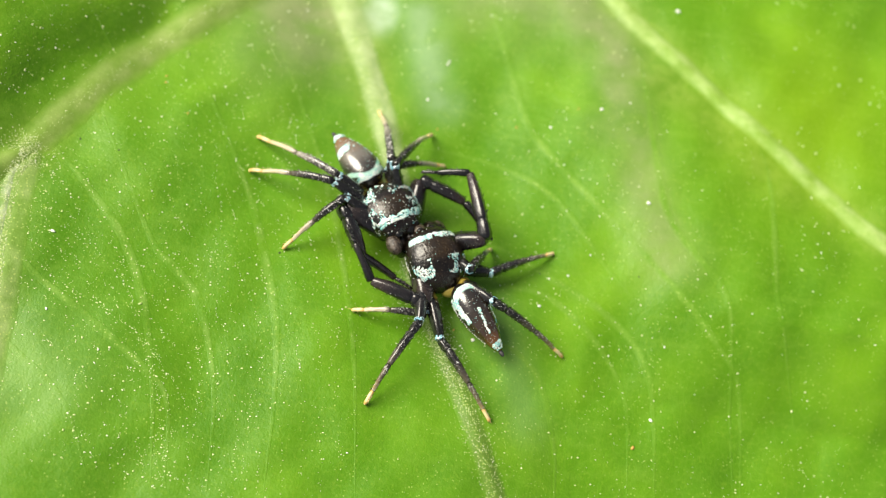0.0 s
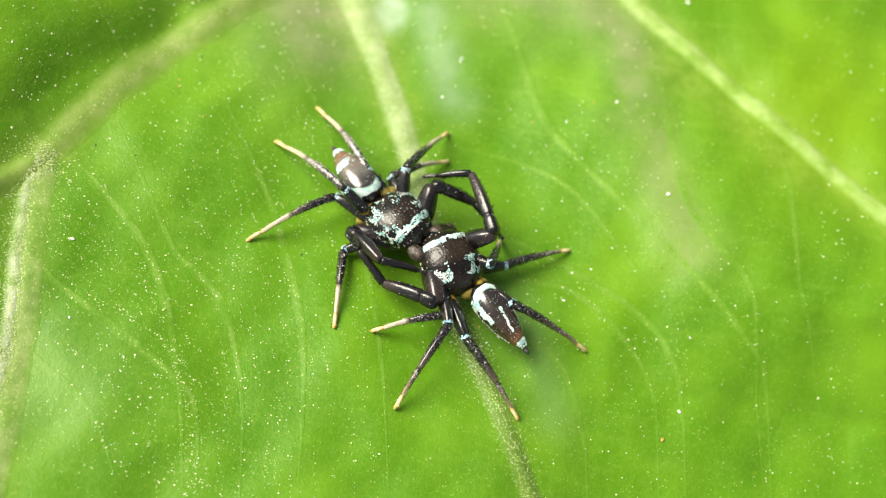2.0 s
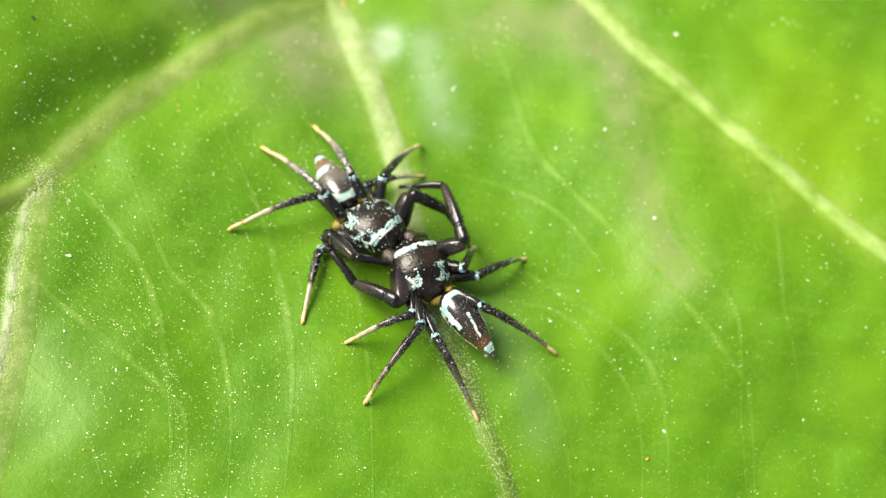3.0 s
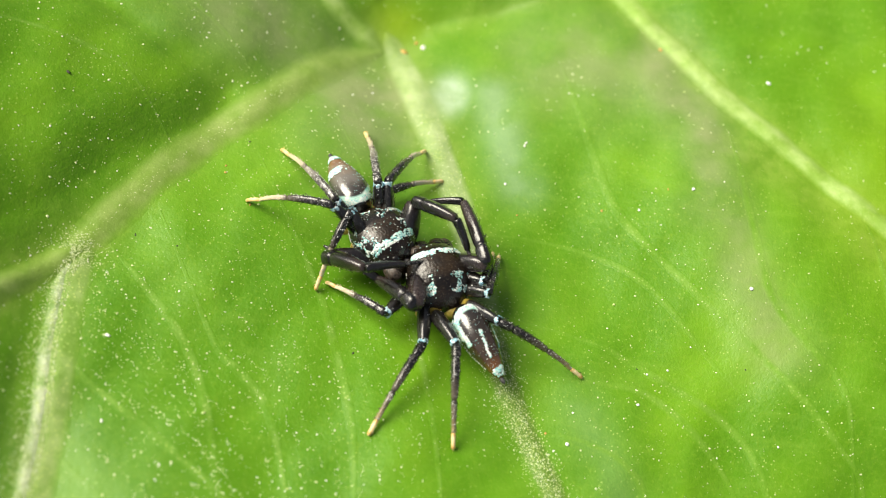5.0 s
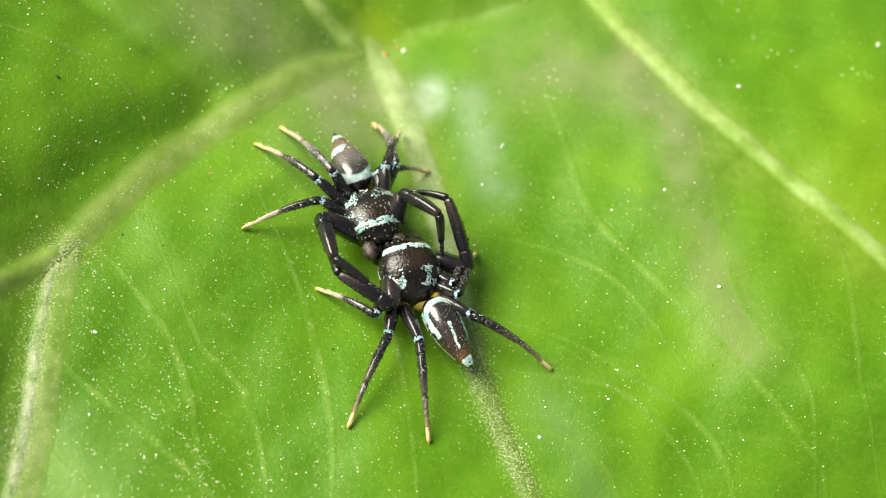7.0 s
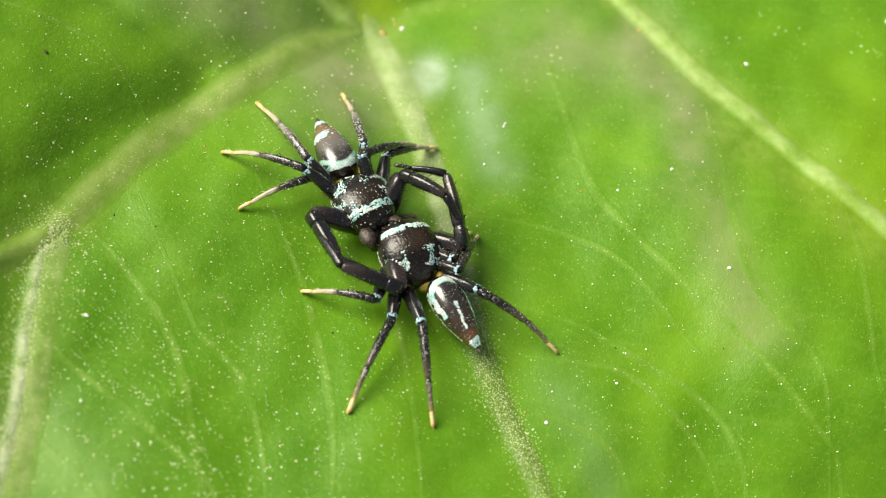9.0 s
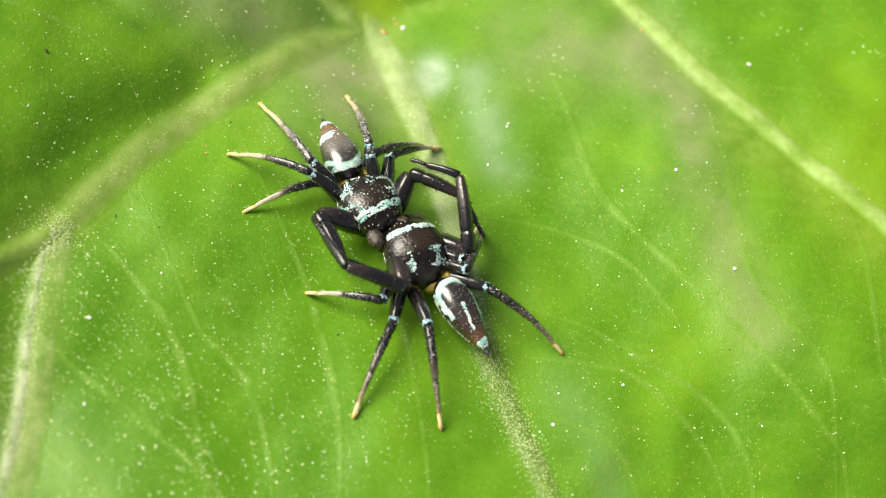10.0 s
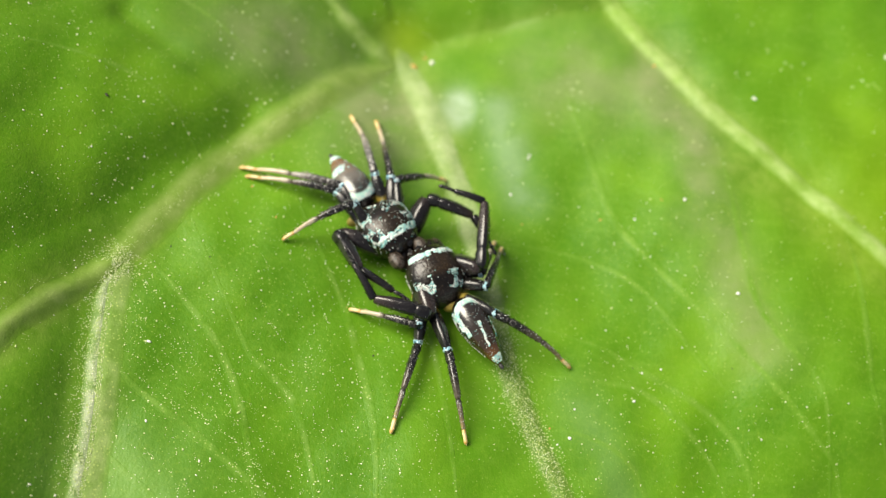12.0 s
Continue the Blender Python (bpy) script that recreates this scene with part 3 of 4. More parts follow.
def scales(name, spots, rng, material, parent, size=0.05, label=""):
    """Small overlapping flakes that stand a little off the skin. spots: places with the way out of the skin."""
    verts, faces = [], []
    for p, out in spots:
        out = out / max(np.linalg.norm(out), 1e-9)
        u = np.cross(out, np.array([0.3, 0.9, 0.1]) + 0.3 * rng.normal(size=3))
        u /= np.linalg.norm(u)
        v = np.cross(out, u)
        tilt = rng.uniform(-0.35, 0.35)
        s = size * rng.uniform(0.6, 1.35)
        b = len(verts)
        for du, dv in ((-1, -0.7), (1, -0.7), (1.1, 0.5), (0, 1.2), (-1.1, 0.5)):
            verts.append(p + out * (0.018 + tilt * s * du * 0.5) + s * 0.62 * (u * du + v * dv))
        top = len(verts)
        verts.append(p + out * (0.018 + 0.35 * s))
        faces += [(b + k, b + (k + 1) % 5, top) for k in range(5)]
    return tagged(mesh_object(name, verts, faces, material, parent, label, smooth=False), kind="stuff")


def limb_mesh(name, length, profile_rows, material, parent, label, sides, hairs, rng, flakes, arch=1.0):
    """A limb along +y: rows of (share of the length, radius); fine bristles stand on it."""
    rows = spline(profile_rows, 5)
    turn = rng.uniform(0, 1.5)
    ridged = [(2 * math.pi * j / sides, 1 + 0.07 * math.cos(8 * math.pi * j / sides + turn)) for j in range(sides)]
    verts, faces = loft([[(r * w * math.cos(a), s * length, r * w * math.sin(a)) for a, w in ridged] for s, r in rows])
    sh = np.array(profile_rows)
    for _ in range(hairs):
        s, a = rng.uniform(0.05, 0.97), rng.uniform(0, 2 * math.pi)
        r = float(np.interp(s, sh[:, 0], sh[:, 1]))
        base = np.array([r * math.cos(a), s * length, r * math.sin(a)])
        tip = base + np.array([math.cos(a) * 0.7, 0.8, math.sin(a) * 0.7]) * rng.uniform(0.06, 0.15)
        side = np.cross(tip - base, (0, 0.3, 1))
        side = side / max(np.linalg.norm(side), 1e-9) * 0.007
        b = len(verts)
        verts += [tuple(base - side), tuple(base + side), tuple(base + np.array([0, 0.012, 0])), tuple(tip)]
        faces += [(b, b + 1, b + 3), (b + 1, b + 2, b + 3), (b + 2, b, b + 3)]
    # silvery flakes along the upper side, joined to the limb
    count = len(faces)
    for _ in range(flakes):
        s, a = rng.uniform(0.05, 0.97), rng.normal() * 0.8 + math.pi / 2
        r = float(np.interp(s, sh[:, 0], sh[:, 1])) + 0.008
        out = np.array([math.cos(a), 0.0, math.sin(a)])
        p = out * r + np.array([0, s * length, 0])
        u, v = np.array([-math.sin(a), 0, math.cos(a)]), np.array([0, 1.0, 0.0])
        z = rng.uniform(0.006, 0.014)
        b = len(verts)
        verts += [tuple(p - u * z), tuple(p + v * z * 1.8), tuple(p + u * z), tuple(p - v * z * 1.5), tuple(p + out * z * 0.7)]
        faces += [(b, b + 1, b + 4), (b + 1, b + 2, b + 4), (b + 2, b + 3, b + 4), (b + 3, b, b + 4)]
    verts = [(p[0], p[1], p[2] + 0.20 * arch * p[1] * max(0.0, 1 - p[1] / length)) for p in verts]
    made = mesh_object(name, verts, faces, material, parent, label)
    made.data.materials.append(M_SILVER)
    for face in made.data.polygons[count:]:
        face.material_index, face.use_smooth = 1, False
    return made


HIP_Y = {"1": 0.55, "2": 0.12, "3": -0.32, "4": -0.72}


def hip_of(which, leg):
    side = {"A": {"L": 1, "R": -1}, "B": {"L": -1, "R": 1}}[which][leg[0]]
    return np.array([0.45 * side, HIP_Y[leg[1]], 0.60]), side


def ball(r, m=10, n=14, sx=1.0, sy=1.0, sz=1.0):
    rings = []
    for i in range(1, m):
        a = math.pi * i / m
        rings.append([(sx * r * math.sin(a) * math.cos(2 * math.pi * j / n), sy * r * math.sin(a) * math.sin(2 * math.pi * j / n), -sz * r * math.cos(a)) for j in range(n)])
    return loft(rings)


def moved(vf, at):
    v, f = vf
    return [(p[0] + at[0], p[1] + at[1], p[2] + at[2]) for p in v], f


def spider(which, seed, label, lengths, bulk, tail):
    """A jumping spider; +y is its way ahead, z = 0 the leaf. Returns the body, the abdomen and the legs."""
    rng = np.random.default_rng(seed)
    shell = [(y * (1 + (bulk - 1) * 0.5), w * bulk, lo, 0.45 + (hi - 0.45) * (1 + (bulk - 1) * 0.5)) for y, w, lo, hi in CARAPACE]
    rump = [(y * tail, w * (0.86 if which == "B" else 0.96), lo, hi) for y, w, lo, hi in ABDOMEN]
    body = tagged(new("jumping_spider"), label, "spider", "grappling spiders")
    skin("carapace", shell, M_CUTICLE, body, "dark bronze carapace")
    mesh_object("sternum", *moved(ball(0.52, sy=1.35, sz=0.42), (0, -0.05, 0.5)), M_CUTICLE, body)

    def spots(count, y0, y1, a0, a1, both=True, keep=0.0):
        res = []
        for _ in range(count):
            y, a = rng.uniform(y0, y1), rng.uniform(a0, a1)
            if both and rng.random() < 0.5:
                a = -a
            if noise.noise((y * 3 + seed, a * 0.05, 2.0)) < keep + 0.07 * rng.normal():
                continue
            p, q, lo = on_skin(shell, y, a), on_skin(shell, y, 0), on_skin(shell, y, 180)
            mid = (q + lo) / 2
            out = p - mid
            out[1] = 0.25 * (-1 if y < -0.4 else 0.6)
            res.append((p, out))
        return res
    scales("scale_band", spots(420, 0.42, 0.62, -60, 60, False, keep=-0.28), rng, M_SCALE, body, 0.040, "band of silvery mint scales")
    if which == "A":
        scales("scale_patch", spots(1000, -0.66, 0.46, 30, 78, keep=0.02), rng, M_SCALE, body, 0.036, "broad flanks of silvery white scales")
        scales("scale_patch", spots(120, -0.85, -0.30, 0, 40, keep=0.0), rng, M_SCALE, body, 0.038)
    else:
        scales("scale_patch", spots(700, -0.72, -0.20, 16, 66, keep=0.0), rng, M_SCALE, body, 0.036, "patches of silvery green scales")
    scales("scale_dust", spots(280 if which == "A" else 60, -0.9, 0.85, 2, 88, keep=-0.25), rng, M_SCALE, body, 0.020)
    scales("pale_margin", spots(150, -0.85, 0.25, 84, 96, keep=-0.5), rng, M_WHITE, body, 0.028, "thin white line along the carapace edge")
    for s in (1, -1):
        mesh_object("large_eye", *moved(ball(0.17), (0.19 * s, 0.90, 1.10)), M_EYE, body)
        mesh_object("small_eye", *moved(ball(0.10), (0.47 * s, 0.80, 1.16)), M_EYE, body)
        mesh_object("rear_eye", *moved(ball(0.075), (0.60 * s, 0.02, 1.31)), M_EYE, body)
        mesh_object("chelicera", *loft([[(0.24 * s + 0.26 * k * math.cos(2 * math.pi * j / 12), 0.98 + 0.34 * q + 0.26 * k * math.sin(2 * math.pi * j / 12), 1.0 - 0.6 * q) for j in range(12)]
                                             for q, k in ((0.0, 0.7), (0.15, 1.0), (0.5, 1.0), (0.85, 0.75), (1.0, 0.35))]), M_CUTICLE, body)
        pal = mesh_object("palp", *loft([[(s * (0.40 + 0.12 * q) + 0.14 * math.cos(2 * math.pi * j / 10), 0.72 + 0.45 * q, 0.74 + (0.28 if which == "A" else 0.0) * q + 0.10 * math.sin(q * 3) + 0.14 * math.sin(2 * math.pi * j / 10)) for j in range(10)]
                                         for q in (0, 0.25, 0.5, 0.75, 1.0)]), M_CUTICLE, body)
        mesh_object("palp_bulb", *moved(ball(0.25, sy=1.4, sz=0.9), (0.47 * s, 1.16 if which == "A" else 0.98, 1.02 if which == "A" else 0.72)), M_PALP, pal, "grey-brown rounded palp tip")
    mesh_object("pedicel", *moved(ball(0.24 if which == "B" else 0.30, sx=1.25, sy=1.0), (0.2 if which == "B" else 0.0, -1.0, 0.60)), M_COXA, body, "yellowish waist")
    belly = skin("abdomen", rump, M_ABDOMEN if which == "B" else M_ABDOMEN_GREY, body, "brown tapering abdomen with mint green edges" if which == "B" else "grey silvery abdomen with white bars")

    def belly_spots(count, y0, y1, centre, spread, keep=-0.3, both=True):
        res = []
        for _ in range(count):
            f = rng.random()
            y = (y0 + (y1 - y0) * f) * tail
            a = centre(f) + rng.uniform(-spread, spread)
            if both and rng.random() < 0.5:
                a = -a
            if noise.noise((y * 4 + seed, a * 0.06, 5.0)) < keep + 0.07 * rng.normal():
                continue
            p = on_skin(rump, y, a)
            mid = np.array([0, y, 0.05])
            out = p - mid
            out[1] = 0.5 if y > -0.4 else -0.15
            res.append((p, out))
        return res
    scales("front_crescent", belly_spots(640, -0.18, -0.44, lambda f: 8 + 60 * f, 22), rng, M_SCALE, belly, 0.040, "crescent of silvery mint scales")
    if which == "B":
        scales("side_stripe", belly_spots(420, -0.36, -1.45, lambda f: -64 + 4 * f, 13, -0.15, False), rng, M_SCALE, belly, 0.038)
        scales("side_stripe", belly_spots(70, -0.45, -1.9, lambda f: 64 - 8 * f, 5, -0.1, False), rng, M_SCALE, belly, 0.036)
        scales("rear_stripe", belly_spots(110, -1.15, -2.1, lambda f: 2 - 14 * f, 4, -0.35, False), rng, M_SCALE, belly, 0.032)
        scales("pale_margin", belly_spots(120, -0.5, -2.3, lambda f: 90, 5, -0.5), rng, M_WHITE, belly, 0.026)
    else:
        scales("rear_stripe", belly_spots(300, -1.66, -1.98, lambda f: 30, 44, -0.25, False), rng, M_SCALE, belly, 0.036, "white cross bar")
        scales("side_stripe", belly_spots(40, -1.0, -2.2, lambda f: -40, 8, -0.1, False), rng, M_SCALE, belly, 0.03)
    scales("tail_spot", belly_spots(90, -2.44, -2.70, lambda f: 0, 60), rng, M_SCALE, belly, 0.05, "white tail spot")
    scales("scale_dust", belly_spots(200, -0.2, -2.4, lambda f: 10, 75, -0.3), rng, M_SCALE, belly, 0.015)
    mesh_object("spinneret", *moved(ball(0.07, sy=2.0), (0, -2.84 * tail, 0.0)), M_CLAW, belly)
    legs = {}
    for leg, (l1, l2, l3) in lengths:
        h, side = hip_of(which, leg)
        front = leg[1] == "1"
        silver = which == "A" and leg in ("L4", "R4")
        k = 1.10 if not front else 1.80 if leg[0] == "L" else 1.65
        kt = 1.10 if not front else 1.95 if leg[0] == "L" else 1.7
        mesh_object("coxa", *moved(ball(0.19 if not front else 0.2, sx=1.5 if leg[1] in "34" else 1.2), (h[0] * (1.35 if leg[1] in "34" else 1.02), h[1] - (0.20 if leg[1] == "4" else 0.0), h[2] + (0.08 if leg[1] == "4" else -0.04))), M_COXA if leg[1] in "34" else M_CUTICLE, body)
        mat = M_FRONT if front else M_REAR if leg[1] in "34" else M_LIMB
        thigh = limb_mesh("leg", l1, [(0, 0.11 * k), (0.12, 0.15 * k), (0.4, 0.185 * k), (0.75, 0.165 * k), (0.94, 0.125 * k), (1.0, 0.08 * k)],
                          mat, body, "stout black front leg" if front else "", 20, 70, rng, 6)
        shin = limb_mesh("tibia", l2, [(0, 0.09 * k), (0.06, 0.125 * kt), (0.22, 0.12 * kt), (0.27, 0.10 * kt), (0.34, 0.115 * kt), (0.65, 0.108 * kt), (0.94, 0.085 * k), (1.0, 0.06 * k)],
                         mat if front else M_SHIN_SILVER if silver else M_SHIN, thigh, "", 20, 70, rng, 4 if front else 60 if silver else 16)
        foot_len, toe_len = l3 * 0.66, l3 * 0.34
        foot = limb_mesh("metatarsus", foot_len, [(0, 0.06 * k), (0.08, 0.078 * k), (0.5, 0.066 * k), (0.95, 0.055 * k), (1.0, 0.045 * k)],
                         mat if front else M_FOOT_PALE if which == "A" or leg[1] == "2" else M_FOOT, thigh, "", 16, 40, rng, 0 if front else 12)
        toe = limb_mesh("tarsus", toe_len, [(0, 0.045), (0.12, 0.062), (0.6, 0.058), (0.85, 0.06), (1.0, 0.03)],
                        M_SHIN if front else M_TOE, thigh, "" if front else "orange foot tip", 10, 14, rng, 0)
        if not front:
            ks = []
            for _ in range(46):
                a, q = rng.uniform(0, 2 * math.pi), rng.uniform(0.0, 0.13)
                o = np.array([math.cos(a), 0.2, math.sin(a)])
                ks.append((np.array([0.118 * math.cos(a), q, 0.118 * math.sin(a)]), o))
            scales("knee_patch", ks, rng, M_BLUE, thigh, 0.052, "pale blue knee scales").location = (0, l1 * 0.93 * MM, 0)
        legs[leg] = (thigh, shin, foot, toe, h, side)
    return body, belly, legs


# which spider, which leg, lengths of thigh, shin and foot, then rows. Walking legs: seconds, knee (on the body), foot (on the leaf).
# Front legs: seconds, knee, ankle, tip (all on the body).
LEGS = [
    ('A', 'L4', (1.42, 1.66, 1.87), [
        (0, 1.17, -1.52, 1.63, -2.92, 0.76),
        (0.5, 0.82, -1.64, 1.57, -2.89, 0.71),
        (2.5, 0.53, -2.09, 1.05, -2.86, 0.69),
        (4.3, 0.25, -2.14, 1.19, -4.60, 3.07),
        (4.5, 0.93, -1.43, 1.77, -4.67, 3.14),
        (5.5, 0.60, -1.62, 1.87, -4.71, 3.25),
        (6, 0.85, -1.50, 1.81, -4.72, 3.34),
        (6.5, 0.91, -1.78, 1.50, -4.25, 4.26),
        (8.5, 1.05, -1.77, 1.48, -5.02, 4.24),
        (9.5, 0.90, -2.25, 1.31, -5.04, 4.28),
        (10.5, 1.14, -1.68, 1.65, -4.97, 4.24),
        (11, 0.93, -1.37, 1.84, -4.98, 4.17),
        (12, 0.36, -2.13, 1.17, -6.72, 2.67),
    ]),
    ('A', 'L3', (1.72, 1.47, 1.66), [
        (0, 1.38, -1.36, 1.72, -2.93, -0.52),
        (0.5, 1.42, -1.55, 1.00, -2.92, -3.08),
        (2.5, 1.34, -1.74, 0.71, -3.21, -3.04),
        (4.3, 0.48, -2.03, 1.21, -5.31, 1.06),
        (4.5, 1.15, -1.07, 2.00, -5.33, 1.06),
        (5.5, 0.88, -1.29, 2.07, -5.34, 1.04),
        (6, 1.21, -1.01, 2.01, -5.27, 0.95),
        (6.5, 1.40, -1.51, 1.50, -4.87, 3.87),
        (8.5, 1.32, -1.22, 1.83, -5.70, 2.08),
        (9.5, 1.30, -1.62, 1.80, -5.64, 2.13),
        (10.5, 1.41, -1.19, 1.93, -5.50, 2.02),
        (11, 1.43, -1.12, 1.87, -5.91, 2.24),
        (12, 0.44, -2.01, 1.29, -6.46, 2.35),
    ]),
    ('A', 'L2', (1.53, 1.23, 1.39), [
        (0, 1.28, -0.77, 1.65, -1.36, -3.00),
        (0.5, 1.50, -0.76, 0.49, -0.06, -5.40),
        (2.5, 1.57, -0.77, 0.40, -0.12, -5.48),
        (4.3, 1.25, -1.20, 0.70, -3.34, -2.74),
        (4.5, 1.17, -0.79, 1.73, -2.61, -1.01),
        (5.5, 1.08, -0.89, 1.73, -3.03, -1.75),
        (6, 1.33, -0.80, 1.63, -3.10, -1.49),
        (6.5, 1.50, -0.78, 1.64, -4.81, 0.18),
        (8.5, 1.32, -1.19, 1.11, -4.75, 0.16),
        (9.5, 1.21, -1.52, 1.17, -4.80, 0.19),
        (10.5, 1.06, -1.63, 0.62, -4.74, 0.10),
        (11, 1.27, -0.78, 1.73, -4.78, 0.14),
        (12, 1.05, -1.18, 1.34, -4.85, 0.16),
    ]),
    ('A', 'R4', (1.22, 1.61, 1.82), [
        (0, -0.71, -1.61, 1.48, 0.78, 2.75),
        (0.5, -0.55, -1.92, 1.09, -1.83, 2.27),
        (2.5, -0.56, -1.92, 1.06, -1.74, 2.25),
        (4.3, -0.93, -0.71, 1.77, -1.85, 3.50),
        (4.5, -0.57, -1.22, 1.78, -2.20, 4.52),
        (5.5, -0.74, -1.20, 1.81, -2.36, 4.56),
        (6, -0.62, -1.30, 1.75, -2.36, 4.77),
        (6.5, -0.97, -1.84, 0.35, -1.20, 5.62),
        (8.5, -0.80, -1.54, 1.57, -2.51, 5.48),
        (9.5, -0.89, -1.71, 1.51, -2.47, 5.36),
        (10.5, -0.80, -1.43, 1.67, -2.38, 5.31),
        (11, -0.72, -1.60, 1.51, -3.37, 5.41),
        (12, -0.76, -1.74, 1.13, -3.47, 5.65),
    ]),
    ('A', 'R3', (1.36, 1.59, 1.79), [
        (0, -0.78, -1.18, 1.66, 2.66, 2.26),
        (0.5, -1.15, -0.84, 1.77, 2.60, 2.21),
        (2.5, -1.21, -0.95, 1.66, 2.66, 2.23),
        (4.3, -1.27, -0.33, 1.78, -0.49, 3.77),
        (4.5, -1.47, -1.60, 0.40, -0.28, 4.38),
        (5.5, -1.21, -0.90, 1.89, -0.33, 4.42),
        (6, -1.02, -0.93, 1.81, -0.25, 4.48),
        (6.5, -1.02, -1.59, 0.74, -0.91, 5.84),
        (8.5, -0.97, -1.20, 1.63, 0.44, 3.85),
        (9.5, -1.04, -1.37, 1.55, 0.55, 3.90),
        (10.5, -0.93, -1.09, 1.74, 0.54, 3.95),
        (11, -1.15, -1.20, 1.48, -0.52, 4.17),
        (12, -1.12, -1.29, 1.28, -2.59, 5.74),
    ]),
    ('A', 'R2', (1.6, 1.14, 1.28), [
        (0, -1.35, -1.28, 0.43, 3.28, 1.17),
        (0.5, -1.83, -1.02, 0.32, 3.42, 1.82),
        (2.5, -1.87, -0.86, 0.28, 2.71, 1.00),
        (4.3, -1.98, -0.62, 0.14, 0.76, 2.75),
        (4.5, -1.53, -1.37, 0.34, 0.28, 3.46),
        (5.5, -1.95, -1.28, 0.11, 0.50, 3.17),
        (6, -1.53, -1.31, 0.52, 0.31, 3.37),
        (6.5, -1.19, -1.32, 0.41, 0.56, 3.71),
        (8.5, -1.23, -1.29, 1.18, 0.75, 3.95),
        (9.5, -1.26, -1.32, 1.32, 0.81, 3.99),
        (10.5, -1.35, -1.32, 1.00, 0.76, 3.99),
        (11, -1.23, -1.04, 1.47, 0.00, 4.24),
        (12, -1.63, -0.94, 0.71, 0.11, 3.77),
    ]),
    ('B', 'L2', (1.75, 1.12, 1.26), [
        (0, -0.95, -1.59, 0.61, 1.09, -4.59),
        (0.5, -1.26, -1.49, 0.89, 1.09, -5.16),
        (2.5, -1.08, -1.38, 0.79, 0.98, -5.40),
        (4.3, -1.11, -1.02, 1.71, -1.00, -4.90),
        (4.5, -1.71, -1.11, 1.15, -2.92, -1.11),
        (5.5, -1.91, -1.13, 1.20, -2.23, -0.94),
        (6, -1.79, -1.16, 1.33, -2.19, -0.87),
        (6.5, -1.34, -1.38, 1.10, -2.18, -0.97),
        (8.5, -1.52, -1.25, 1.01, -2.54, -2.06),
        (9.5, -1.53, -1.18, 1.12, -2.54, -2.01),
        (10.5, -1.38, -1.40, 1.11, -2.54, -2.06),
        (11, -1.16, -1.45, 1.06, -2.57, -1.95),
        (12, -1.09, -1.37, 0.91, -2.41, -1.71),
    ]),
    ('B', 'L3', (1.75, 1.61, 1.42), [
        (0, -1.15, -1.92, 1.01, 1.99, -7.52),
        (0.5, -0.93, -2.02, 1.09, 1.94, -7.74),
        (2.5, -0.99, -1.83, 1.01, 1.98, -7.66),
        (4.3, -0.87, -1.86, 1.18, -0.55, -5.45),
        (4.5, -0.84, -1.97, 0.96, -0.59, -5.57),
        (5.5, -0.98, -2.14, 0.93, -0.64, -5.56),
        (6, -0.78, -2.15, 0.91, -0.58, -5.61),
        (6.5, -1.02, -1.98, 0.89, -0.58, -5.54),
        (8.5, -1.11, -1.90, 0.97, -0.63, -5.52),
        (9.5, -1.29, -1.80, 0.89, -0.64, -5.56),
        (10.5, -1.20, -1.94, 1.00, -0.65, -5.64),
        (11, -1.14, -1.95, 0.77, -0.67, -5.55),
        (12, -1.23, -1.80, 0.53, -0.55, -5.60),
    ]),
    ('B', 'L4', (1.75, 1.58, 1.4), [
        (0, -0.38, -2.44, 0.42, 5.83, -7.25),
        (0.5, -0.54, -2.54, 0.61, 5.79, -7.39),
        (2.5, -0.47, -2.36, 0.68, 5.76, -7.32),
        (4.3, -0.20, -2.25, 1.21, 2.25, -5.83),
        (4.5, -0.15, -2.26, 1.11, 1.77, -5.45),
        (5.5, -0.15, -2.46, 1.05, 1.76, -5.56),
        (6, 0.13, -2.36, 0.99, 1.80, -5.56),
        (6.5, -0.14, -2.37, 1.06, 1.76, -5.54),
        (8.5, -0.45, -2.36, 1.12, 1.77, -5.48),
        (9.5, -0.59, -2.29, 1.00, 1.77, -5.48),
        (10.5, -0.50, -2.43, 1.14, 1.80, -5.47),
        (11, -0.50, -2.43, 0.89, 1.73, -5.44),
        (12, -0.51, -2.32, 0.67, 1.77, -5.52),
    ]),
    ('B', 'R4', (1.6, 1.66, 1.47), [
        (0, 0.88, -1.71, 1.71, 7.86, -4.71),
        (0.5, 0.74, -1.93, 1.70, 7.66, -4.49),
        (2.5, 0.75, -1.81, 1.65, 7.77, -4.79),
        (4.3, 1.44, -1.51, 1.42, 5.34, -2.63),
        (4.5, 1.15, -1.75, 1.34, 5.25, -2.68),
        (5.5, 1.21, -1.84, 1.33, 5.20, -2.66),
        (6, 1.43, -1.72, 1.14, 5.20, -2.66),
        (6.5, 1.54, -1.74, 0.71, 5.15, -2.57),
        (8.5, 1.37, -1.84, 1.03, 5.07, -2.56),
        (9.5, 1.36, -1.72, 0.48, 5.13, -2.57),
        (10.5, 1.34, -1.87, 1.07, 5.09, -2.58),
        (11, 1.56, -1.73, 0.59, 4.86, -2.47),
        (12, 1.22, -1.87, 1.00, 4.81, -2.43),
    ]),
    ('B', 'R3', (1.28, 1.37, 1.21), [
        (0, 1.42, -0.91, 0.69, 7.18, -1.30),
        (0.5, 0.54, -1.04, 1.71, 6.76, -1.16),
        (2.5, 1.65, -0.67, 0.54, 7.05, -1.45),
